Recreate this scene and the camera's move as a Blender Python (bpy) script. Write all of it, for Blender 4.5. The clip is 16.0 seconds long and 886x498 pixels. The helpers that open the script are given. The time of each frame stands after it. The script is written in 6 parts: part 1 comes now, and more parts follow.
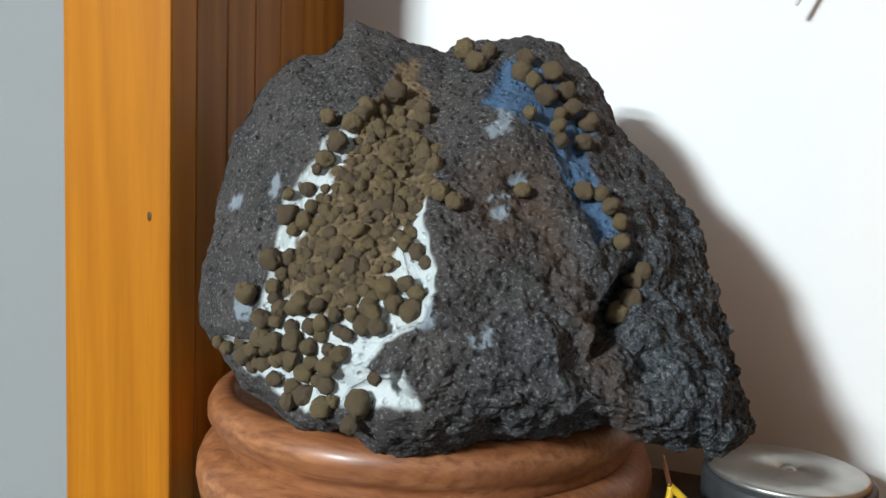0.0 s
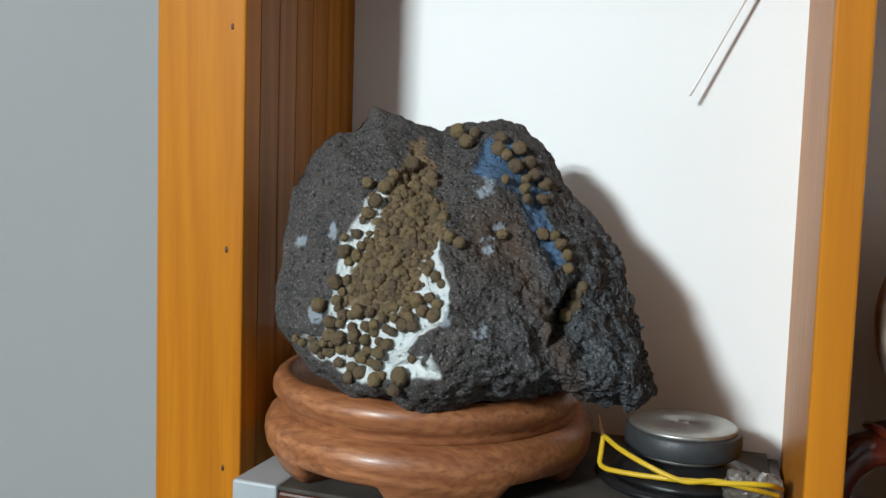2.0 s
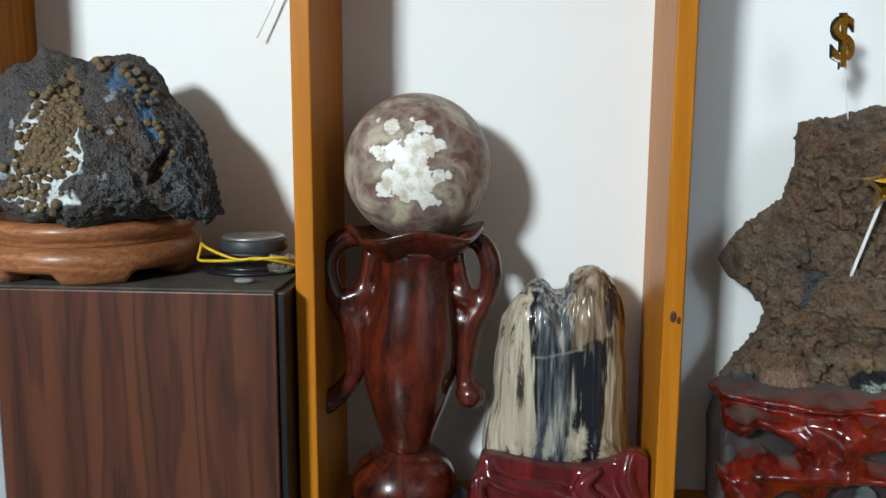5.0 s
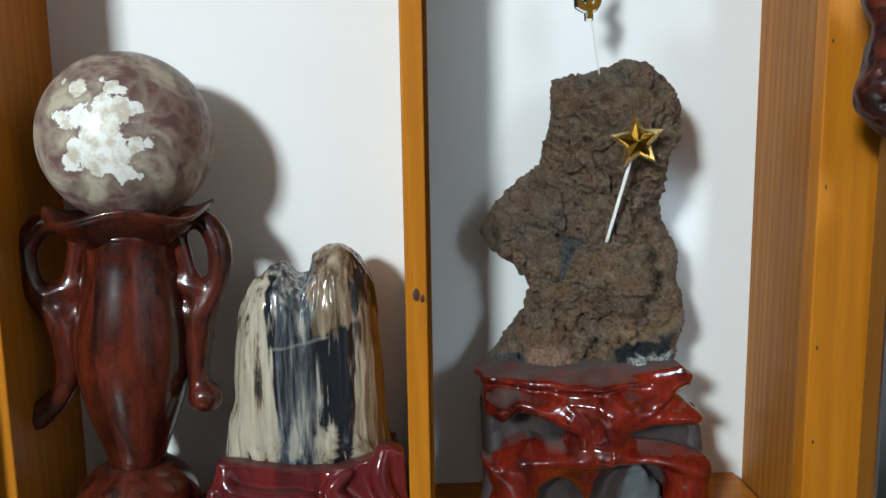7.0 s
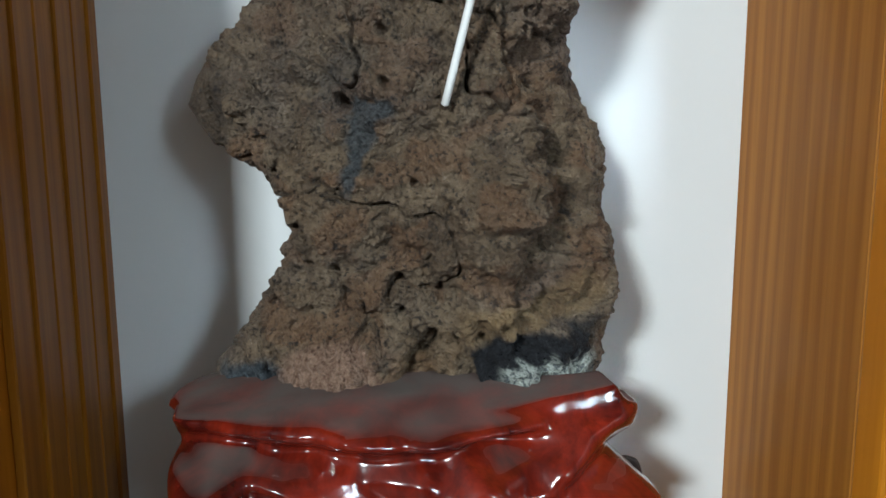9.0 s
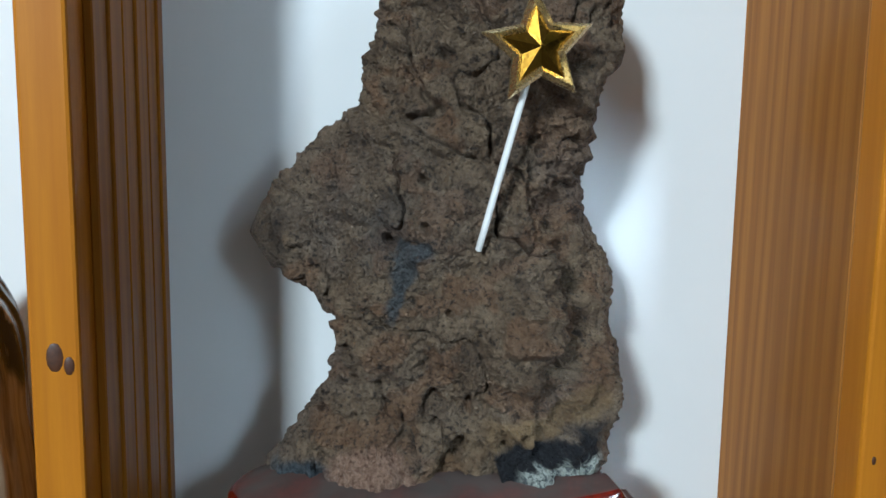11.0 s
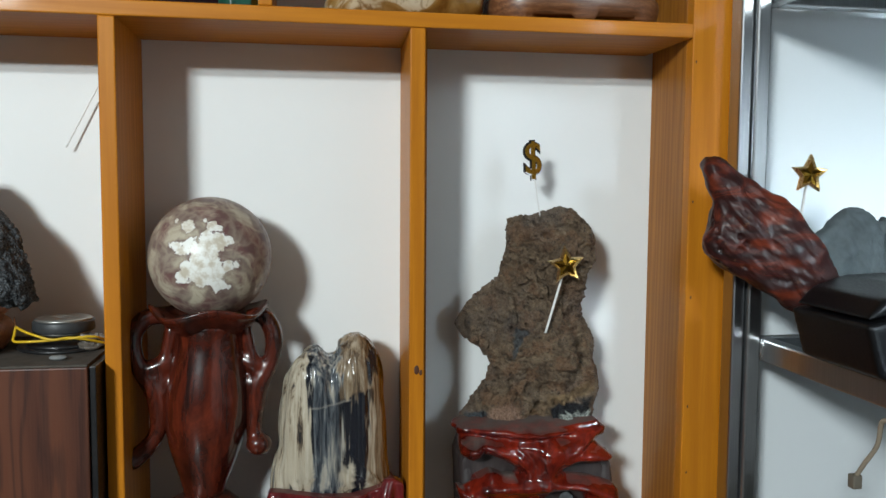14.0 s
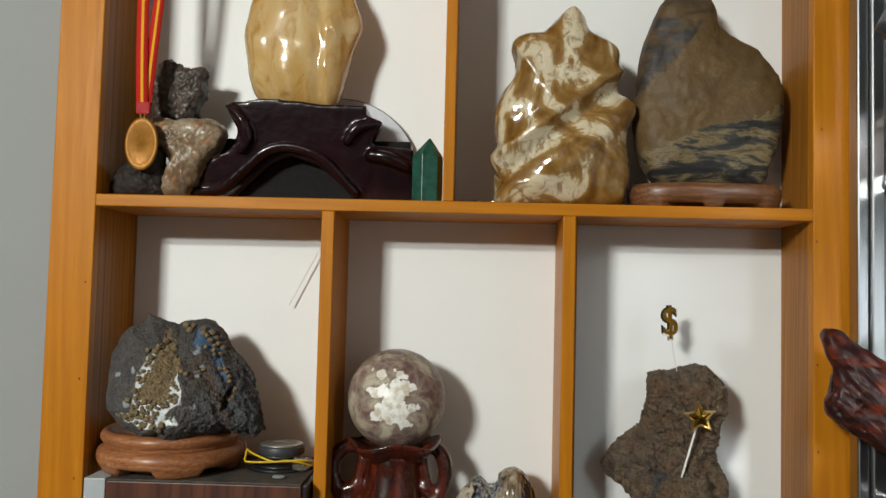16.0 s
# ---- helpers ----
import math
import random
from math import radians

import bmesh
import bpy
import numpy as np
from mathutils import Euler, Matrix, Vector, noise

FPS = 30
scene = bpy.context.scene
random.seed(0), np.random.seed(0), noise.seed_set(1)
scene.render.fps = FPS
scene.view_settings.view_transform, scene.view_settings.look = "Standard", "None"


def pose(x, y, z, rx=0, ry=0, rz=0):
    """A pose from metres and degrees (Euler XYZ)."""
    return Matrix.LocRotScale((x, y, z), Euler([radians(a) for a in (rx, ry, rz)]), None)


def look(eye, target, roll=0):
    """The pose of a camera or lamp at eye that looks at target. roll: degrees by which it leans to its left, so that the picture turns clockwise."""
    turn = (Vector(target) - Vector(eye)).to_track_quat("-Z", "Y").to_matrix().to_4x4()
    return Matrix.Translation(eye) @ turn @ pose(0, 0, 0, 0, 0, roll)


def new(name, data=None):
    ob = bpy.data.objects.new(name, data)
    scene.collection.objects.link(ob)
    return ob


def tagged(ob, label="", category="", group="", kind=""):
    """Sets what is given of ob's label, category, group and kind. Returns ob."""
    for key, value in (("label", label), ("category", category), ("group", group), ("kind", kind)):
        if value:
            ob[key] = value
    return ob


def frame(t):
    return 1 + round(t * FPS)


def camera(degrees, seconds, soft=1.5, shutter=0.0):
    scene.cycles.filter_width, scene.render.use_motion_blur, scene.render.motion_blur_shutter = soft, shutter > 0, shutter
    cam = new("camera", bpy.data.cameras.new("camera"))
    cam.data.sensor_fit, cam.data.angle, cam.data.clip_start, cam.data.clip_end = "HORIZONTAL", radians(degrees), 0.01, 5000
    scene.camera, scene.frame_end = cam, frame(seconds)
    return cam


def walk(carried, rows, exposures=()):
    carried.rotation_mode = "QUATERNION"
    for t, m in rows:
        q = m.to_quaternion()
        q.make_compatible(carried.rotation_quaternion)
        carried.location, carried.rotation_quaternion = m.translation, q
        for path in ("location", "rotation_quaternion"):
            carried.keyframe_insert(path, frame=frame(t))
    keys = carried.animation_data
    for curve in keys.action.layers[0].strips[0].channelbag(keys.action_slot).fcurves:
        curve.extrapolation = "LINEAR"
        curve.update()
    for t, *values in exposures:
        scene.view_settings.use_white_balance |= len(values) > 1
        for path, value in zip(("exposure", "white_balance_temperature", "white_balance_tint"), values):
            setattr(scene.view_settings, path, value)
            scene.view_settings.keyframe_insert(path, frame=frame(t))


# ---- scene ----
cam = camera(56.7, 16.0)
PATH = [
    (0, (-0.004, -0.008, 1.316), (-0.764, 1.833, 1.141), 1.9),
    (0.5, (0.002, -0.081, 1.322), (-0.731, 1.772, 1.149), 1.6),
    (1, (0.012, -0.132, 1.329), (-0.685, 1.734, 1.157), 1.7),
    (1.5, (0.019, -0.149, 1.339), (-0.664, 1.725, 1.185), 1.7),
    (2, (0.027, -0.181, 1.34), (-0.619, 1.706, 1.192), 1.8),
    (2.5, (0.034, -0.257, 1.339), (-0.546, 1.652, 1.196), 1.4),
    (3, (0.069, -0.317, 1.335), (-0.457, 1.604, 1.151), 1.0),
    (3.5, (0.166, -0.377, 1.32), (-0.211, 1.575, 1.1), 0.0),
    (4, (0.22, -0.458, 1.343), (-0.048, 1.509, 1.103), 0.2),
    (4.2, (0.239, -0.493, 1.338), (0.016, 1.476, 1.073), 0.3),
    (6.3, (0.406, -0.569, 1.298), (0.388, 1.404, 0.974), -1.0),
    (6.5, (0.417, -0.553, 1.299), (0.476, 1.419, 0.97), -0.7),
    (7, (0.473, -0.45, 1.273), (0.61, 1.522, 0.966), -0.9),
    (7.5, (0.572, -0.187, 1.193), (0.781, 1.775, 0.863), 0.1),
    (8, (0.63, -0.032, 1.136), (0.9, 1.919, 0.789), -0.6),
    (8.5, (0.646, 0.003, 1.123), (0.944, 1.945, 0.75), -0.9),
    (9, (0.642, 0.012, 1.141), (0.952, 1.962, 0.821), -0.3),
    (9.5, (0.649, 0.007, 1.173), (0.959, 1.967, 0.924), 0.3),
    (9.7, (0.648, 0.002, 1.188), (0.954, 1.966, 0.968), 0.9),
    (11.8, (0.571, -0.14, 1.207), (0.922, 1.81, 0.934), 0.5),
    (12, (0.558, -0.186, 1.211), (0.92, 1.763, 0.948), 0.4),
    (12.5, (0.525, -0.369, 1.244), (0.894, 1.577, 0.965), -0.5),
    (13, (0.496, -0.565, 1.297), (0.843, 1.382, 0.999), -2.2),
    (13.5, (0.435, -0.666, 1.341), (0.782, 1.286, 1.077), -0.2),
    (14, (0.346, -0.799, 1.364), (0.676, 1.168, 1.214), 0.4),
    (14.5, (0.292, -0.951, 1.383), (0.55, 1.03, 1.307), 1.1),
    (15, (0.31, -1.058, 1.426), (0.436, 0.938, 1.423), 1.2),
    (15.5, (0.351, -1.145, 1.462), (0.397, 0.852, 1.55), 1.6),
    (16, (0.327, -1.041, 1.449), (0.271, 0.955, 1.556), 1.4),
]
walk(cam, [(t, look(eye, target, roll)) for t, eye, target, roll in PATH],
     [(0, 0.58, 5950, 8), (1.5, 0.40, 6000, 8), (2.5, 0.38, 6000, 8), (3.5, 0.36, 6000, 8), (4.2, 0.36, 6000, 8), (6.5, 0.38, 5950, 7), (7.0, 0.38, 5950, 7), (7.5, 0.42, 6100, 7), (8.5, 0.5, 6050, 6.5), (9, 0.52, 5850, 6),
      (9.5, 0.52, 5400, 4), (9.8, 0.52, 5400, 4), (11.8, 0.48, 5550, 5), (12, 0.48, 5600, 5), (12.5, 0.42, 5700, 5), (13, 0.32, 5850, 5), (14, 0.18, 6100, 7), (14.5, 0.14, 6400, 8), (15.5, 0.02, 6850, 10), (16, 0.06, 6800, 10)])

# ---- light: one ceiling lamp in front and to the side, a window beyond the rack, a closed room ----
world = bpy.data.worlds.new("room_air")
world.use_nodes = True
world.node_tree.nodes["Background"].inputs[0].default_value = (0.8, 0.9, 1.0, 1)
world.node_tree.nodes["Background"].inputs[1].default_value = 0.15
scene.world = world


def lamp(name, kind, m, watts, colour, size):
    data = bpy.data.lights.new(name, kind)
    data.energy, data.color = watts, colour
    if kind == "POINT":
        data.shadow_soft_size = size
    else:
        data.shape, data.size, data.size_y = "RECTANGLE", size[0], size[1]
    ob = new(name, data)
    ob.matrix_world = m
    return ob


for drop in (-0.11, 0.11):
    lamp("ceiling_tube", "AREA", look((-1.35, -3.05, 2.48 + drop), (0.3, 0.45, 1.2)), 56, (0.955, 1.0, 0.975), (0.46, 0.09))
window = lamp("window_light", "AREA", look((1.36, -0.95, 1.75), (1.28, 0.4, 1.20)), 6.5, (0.80, 0.93, 1.0), (0.3, 0.8))
window.data.spread = radians(52)

# ---- numeric helpers ----
YF, YB = 0.345, 0.53          # cabinet: front edge and back panel
ZFLOOR, ZS0, ZS1 = 0.825, 1.584, 1.605  # lower shelf top, middle shelf


def hash3(i, j, k, seed):
    h = (i * 374761393 + j * 668265263 + k * 2147483647 + seed * 974634777) & 0xFFFFFFFF
    h = ((h ^ (h >> 13)) * 1274126177) & 0xFFFFFFFF
    h = ((h ^ (h >> 16)) * 2246822519) & 0xFFFFFFFF
    return ((h ^ (h >> 15)) & 0xFFFFFF) / float(0xFFFFFF)


def value_noise(p, seed=0):
    """Smooth noise of -1 to 1 at the rows of p."""
    q = np.floor(p).astype(np.int64)
    f = p - q
    f = f * f * f * (f * (f * 6 - 15) + 10)
    out = np.zeros(len(p))
    for a in (0, 1):
        for b in (0, 1):
            for c in (0, 1):
                w = (f[:, 0] if a else 1 - f[:, 0]) * (f[:, 1] if b else 1 - f[:, 1]) * (f[:, 2] if c else 1 - f[:, 2])
                out += w * hash3(q[:, 0] + a, q[:, 1] + b, q[:, 2] + c, seed)
    return out * 2 - 1


def fbm(p, size, octaves=4, gain=0.5, seed=0):
    out, amp, s = np.zeros(len(p)), 1.0, 1.0 / size
    for o in range(octaves):
        out += amp * value_noise(p * s + 17.3 * o, seed + o)
        amp, s = amp * gain, s * 2.03
    return out


def cells(p, size, seed=0):
    """Distance to the nearest of scattered points, in units of size, and a random number of that point."""
    p = p / size
    q = np.floor(p).astype(np.int64)
    best, ident = np.full(len(p), 9.0), np.zeros(len(p))
    for a in (-1, 0, 1):
        for b in (-1, 0, 1):
            for c in (-1, 0, 1):
                i, j, k = q[:, 0] + a, q[:, 1] + b, q[:, 2] + c
                d = np.sqrt((i + hash3(i, j, k, seed) - p[:, 0]) ** 2 + (j + hash3(i, j, k, seed + 1) - p[:, 1]) ** 2
                            + (k + hash3(i, j, k, seed + 2) - p[:, 2]) ** 2)
                near = d < best
                ident = np.where(near, hash3(i, j, k, seed + 3), ident)
                best = np.where(near, d, best)
    return best, ident


def smooth(a, b, x):
    t = np.clip((x - a) / (b - a), 0, 1)
    return t * t * (3 - 2 * t)


def in_polygon(u, z, poly):
    """Signed distance to a closed outline, negative inside."""
    d, inside = np.full(len(u), 9.0), np.zeros(len(u), bool)
    n = len(poly)
    for i in range(n):
        (ax, ay), (bx, by) = poly[i], poly[(i + 1) % n]
        t = np.clip(((u - ax) * (bx - ax) + (z - ay) * (by - ay)) / ((bx - ax) ** 2 + (by - ay) ** 2 + 1e-12), 0, 1)
        d = np.minimum(d, np.hypot(u - ax - t * (bx - ax), z - ay - t * (by - ay)))
        cross = ((ay > z) != (by > z)) & (u < (bx - ax) * (z - ay) / (by - ay + 1e-12) + ax)
        inside ^= cross
    return np.where(inside, -d, d)


def stroke(u, z, pts):
    """Distance to an open line through pts."""
    d = np.full(len(u), 9.0)
    for (ax, ay), (bx, by) in zip(pts[:-1], pts[1:]):
        t = np.clip(((u - ax) * (bx - ax) + (z - ay) * (by - ay)) / ((bx - ax) ** 2 + (by - ay) ** 2 + 1e-12), 0, 1)
        d = np.minimum(d, np.hypot(u - ax - t * (bx - ax), z - ay - t * (by - ay)))
    return d


def clumps(p, size, seed):
    """Rounded grains of uneven height, 0 to 1."""
    d, i = cells(p, size, seed)
    return (1 - smooth(0.05, 0.85, d)) * (0.35 + 0.65 * i)


# ---- mesh helpers ----
def mesh(name, verts, faces, mat, shade=True):
    me = bpy.data.meshes.new(name)
    me.from_pydata([tuple(v) for v in verts], [], [tuple(f) for f in faces])
    me.materials.append(mat)
    if shade:
        me.polygons.foreach_set("use_smooth", [True] * len(me.polygons))
    me.update()
    return me


def bm_mesh(name, bm, mat, shade=False):
    me = bpy.data.meshes.new(name)
    bmesh.ops.recalc_face_normals(bm, faces=bm.faces)
    bm.to_mesh(me)
    bm.free()
    me.materials.append(mat)
    if shade:
        me.polygons.foreach_set("use_smooth", [True] * len(me.polygons))
    return me


def part(name, me, parent, label="", m=None):
    ob = new(name, me)
    ob.parent = parent
    if m is not None:
        ob.matrix_basis = m
    return tagged(ob, label)


def thing(name, x, y, z, label, category, group="", kind="", rz=0):
    ob = new(name)
    ob.empty_display_size = 0.02
    ob.matrix_world = pose(x, y, z, 0, 0, rz)
    return tagged(ob, label, category, group, kind)


def box_bm(x0, x1, y0, y1, z0, z1, bevel=0.0015, seg=2, bm=None):
    bm = bm or bmesh.new()
    vs = [bm.verts.new(c) for c in ((x0, y0, z0), (x1, y0, z0), (x1, y1, z0), (x0, y1, z0), (x0, y0, z1), (x1, y0, z1), (x1, y1, z1), (x0, y1, z1))]
    fs = [bm.faces.new([vs[i] for i in f]) for f in ((0, 3, 2, 1), (4, 5, 6, 7), (0, 1, 5, 4), (1, 2, 6, 5), (2, 3, 7, 6), (3, 0, 4, 7))]
    if bevel:
        es = list({e for f in fs for e in f.edges})
        bmesh.ops.bevel(bm, geom=es, offset=bevel, segments=seg, profile=0.5, affect="EDGES")
    return bm


def structure(name, x0, x1, y0, y1, z0, z1, mat, label, category, bevel=0.0015):
    return tagged(new(name, bm_mesh(name, box_bm(x0, x1, y0, y1, z0, z1, bevel), mat)), label, category, "", "structure")


def lathe(profile, n=64, wobble=None):
    """Vertices and faces of a turned form; profile is rows of radius, height. wobble(angle, i, r, z) may change r, z."""
    verts, faces = [], []
    for i, (r, z) in enumerate(profile):
        for k in range(n):
            a = 2 * math.pi * k / n
            rr, zz = wobble(a, i, r, z) if wobble else (r, z)
            verts.append((rr * math.cos(a), rr * math.sin(a), zz))
    for i in range(len(profile) - 1):
        for k in range(n):
            faces.append((i * n + k, i * n + (k + 1) % n, (i + 1) * n + (k + 1) % n, (i + 1) * n + k))
    faces.append(tuple(reversed(range(n))))
    faces.append(tuple(range((len(profile) - 1) * n, len(profile) * n)))
    return verts, faces


def spline(pts, n, closed=False):
    """n points along a smooth curve through pts."""
    p = np.array(pts, float)
    m = len(p)
    out = []
    spans = m if closed else m - 1
    for s in np.linspace(0, spans, n, endpoint=not closed):
        i = min(int(s), spans - 1)
        t = s - i
        if closed:
            a, b, c, d = (p[(i + k) % m] for k in (-1, 0, 1, 2))
        else:
            b, c = p[i], p[i + 1]
            a = p[i - 1] if i > 0 else 2 * b - c
            d = p[i + 2] if i + 2 < m else 2 * c - b
        out.append(0.5 * (2 * b + (c - a) * t + (2 * a - 5 * b + 4 * c - d) * t * t + (3 * b - a - 3 * c + d) * t ** 3))
    return np.array(out)


def tube(pts, radii, n=24, sides=14, flat=(1.0, 1.0)):
    """A bent round bar through pts with radii that change along it."""
    rad = np.array(radii, float).reshape(-1, 1)
    c = spline(np.hstack([np.array(pts, float), np.broadcast_to(rad, (len(pts), 1))]), n)
    path, r = c[:, :3], np.maximum(c[:, 3], 1e-4)
    tang = np.gradient(path, axis=0)
    tang /= np.linalg.norm(tang, axis=1)[:, None] + 1e-9
    up = np.array((0.0, 1.0, 0.0)) if abs(tang[0][1]) < 0.9 else np.array((1.0, 0, 0))
    verts, faces = [], []
    for i in range(n):
        side = np.cross(tang[i], up)
        side /= np.linalg.norm(side) + 1e-9
        up = np.cross(side, tang[i])
        for k in range(sides):
            a = 2 * math.pi * k / sides
            verts.append(path[i] + r[i] * (math.cos(a) * side * flat[0] + math.sin(a) * up * flat[1]))
    for i in range(n - 1):
        for k in range(sides):
            faces.append((i * sides + k, i * sides + (k + 1) % sides, (i + 1) * sides + (k + 1) % sides, (i + 1) * sides + k))
    v0, v1 = len(verts), len(verts) + 1
    verts += [path[0] - tang[0] * r[0] * 0.5, path[-1] + tang[-1] * r[-1] * 0.5]
    for k in range(sides):
        faces.append((v0, (k + 1) % sides, k))
        faces.append((v1, (n - 1) * sides + k, (n - 1) * sides + (k + 1) % sides))
    return verts, faces


def ball(c, r, n=20, rings=12):
    """An ellipsoid; r is one radius or three."""
    r = np.broadcast_to(np.array(r, float), (3,))
    verts, faces = [(c[0], c[1], c[2] - r[2])], []
    for i in range(1, rings):
        b = -math.pi / 2 + math.pi * i / rings
        for k in range(n):
            a = 2 * math.pi * k / n
            verts.append((c[0] + r[0] * math.cos(b) * math.cos(a), c[1] + r[1] * math.cos(b) * math.sin(a), c[2] + r[2] * math.sin(b)))
    verts.append((c[0], c[1], c[2] + r[2]))
    for k in range(n):
        faces.append((0, 1 + (k + 1) % n, 1 + k))
        top = 1 + (rings - 2) * n
        faces.append((len(verts) - 1, top + k, top + (k + 1) % n))
    for i in range(rings - 2):
        for k in range(n):
            faces.append((1 + i * n + k, 1 + i * n + (k + 1) % n, 1 + (i + 1) * n + (k + 1) % n, 1 + (i + 1) * n + k))
    return verts, faces


def joined(pieces):
    verts, faces = [], []
    for v, f in pieces:
        o = len(verts)
        verts += [tuple(x) for x in v]
        faces += [tuple(i + o for i in q) for q in f]
    return verts, faces


def carved(name, pieces, mat, parent, label="", voxel=0.004, passes=6):
    """Overlapping forms fused into one carved piece with soft transitions."""
    ob = part(name, mesh(name, *joined(pieces), mat), parent, label)
    r = ob.modifiers.new("fuse", "REMESH")
    r.mode, r.voxel_size, r.use_smooth_shade = "VOXEL", voxel, True
    s = ob.modifiers.new("soften", "SMOOTH")
    s.factor, s.iterations = 0.5, passes
    return ob


def sculpted(name, pieces, mat, parent, label, form, voxel=0.003, passes=5, after=2):
    """A carved piece whose surface is then worked by form(vertices)."""
    ob = carved(name, pieces, mat, parent, label, voxel, passes)
    bpy.context.view_layer.update()
    me = bpy.data.meshes.new_from_object(ob.evaluated_get(bpy.context.evaluated_depsgraph_get()))
    ob.modifiers.clear()
    co = np.zeros(len(me.vertices) * 3, np.float32)
    me.vertices.foreach_get("co", co)
    me.vertices.foreach_set("co", form(co.reshape(-1, 3).astype(float)).astype(np.float32).ravel())
    me.name = name
    me.polygons.foreach_set("use_smooth", [True] * len(me.polygons))
    me.update()
    ob.data = me
    s = ob.modifiers.new("soften", "SMOOTH")
    s.factor, s.iterations = 0.5, after
    return ob


def stone_mesh(name, outline, centre, front, back, mat, segs=240, rings=70, lean=0.0, boxy=(0.9, 0.7), relief=None, masks=None, round_outline=True,
               shape=None, floor=None):
    """A stone from its outline (rows of along, height), bulging by front and back metres from the plane of the outline.
    relief(points, side): metres to push outwards; masks(points) gives named values for the material."""
    c = np.array(centre, float)
    if round_outline:
        rim = spline(outline, segs, True)
    else:
        o = np.array(list(outline) + [outline[0]], float)
        s = np.r_[0, np.cumsum(np.hypot(*np.diff(o, axis=0).T))]
        q = np.linspace(0, s[-1], segs, endpoint=False)
        rim = np.c_[np.interp(q, s, o[:, 0]), np.interp(q, s, o[:, 1])]
    th = np.linspace(0, math.pi, 6001)
    r = np.sin(th) ** boxy[0]
    d = np.sign(np.cos(th)) * np.abs(np.cos(th)) ** boxy[1]
    size = np.hypot(*(rim - c).T).mean()
    arc = np.r_[0, np.cumsum(np.hypot(np.diff(r) * size, np.diff(d) * (front + back) / 2))]
    even = np.linspace(0, arc[-1], 2 * rings + 1)[1:-1]
    r, d = np.interp(even, arc, r), np.interp(even, arc, d)
    dep = np.where(d > 0, -d * front, -d * back)
    uz = c + r[:, None, None] * (rim[None] - c)
    pts = np.stack([uz[..., 0], np.broadcast_to(dep[:, None], uz.shape[:2]), uz[..., 1]], -1)
    pts[..., 1] += lean * (pts[..., 2] - c[1])
    if shape:
        pts = shape(pts)
    n0, n1 = pts.shape[:2]
    du = np.roll(pts, -1, 1) - np.roll(pts, 1, 1)
    dv = np.gradient(pts, axis=0)
    nor = np.cross(du, dv)
    nor /= np.linalg.norm(nor, axis=2)[..., None] + 1e-12
    mid = np.array((c[0], pts[..., 1].mean(), c[1]))
    if (nor * (pts - mid)).sum() < 0:
        nor = -nor
    flat = pts.reshape(-1, 3)
    if relief:
        flat = flat + nor.reshape(-1, 3) * relief(flat)[:, None]
    if floor is not None:
        flat[:, 2] = np.maximum(flat[:, 2], floor)
    verts = [tuple(v) for v in flat]
    faces = [(i * n1 + k, (i + 1) * n1 + k, (i + 1) * n1 + (k + 1) % n1, i * n1 + (k + 1) % n1) for i in range(n0 - 1) for k in range(n1)]
    verts += [tuple(flat[:n1].mean(0)), tuple(flat[-n1:].mean(0))]
    a, b = len(verts) - 2, len(verts) - 1
    for k in range(n1):
        faces.append((a, k, (k + 1) % n1))
        faces.append((b, (n0 - 1) * n1 + (k + 1) % n1, (n0 - 1) * n1 + k))
    me = mesh(name, verts, faces, mat)
    if masks:
        for key, val in masks(np.array(verts)).items():
            me.attributes.new(key, "FLOAT", "POINT").data.foreach_set("value", np.ascontiguousarray(val, np.float32))
    return me, flat[: (rings - 1) * n1], nor.reshape(-1, 3)[: (rings - 1) * n1]


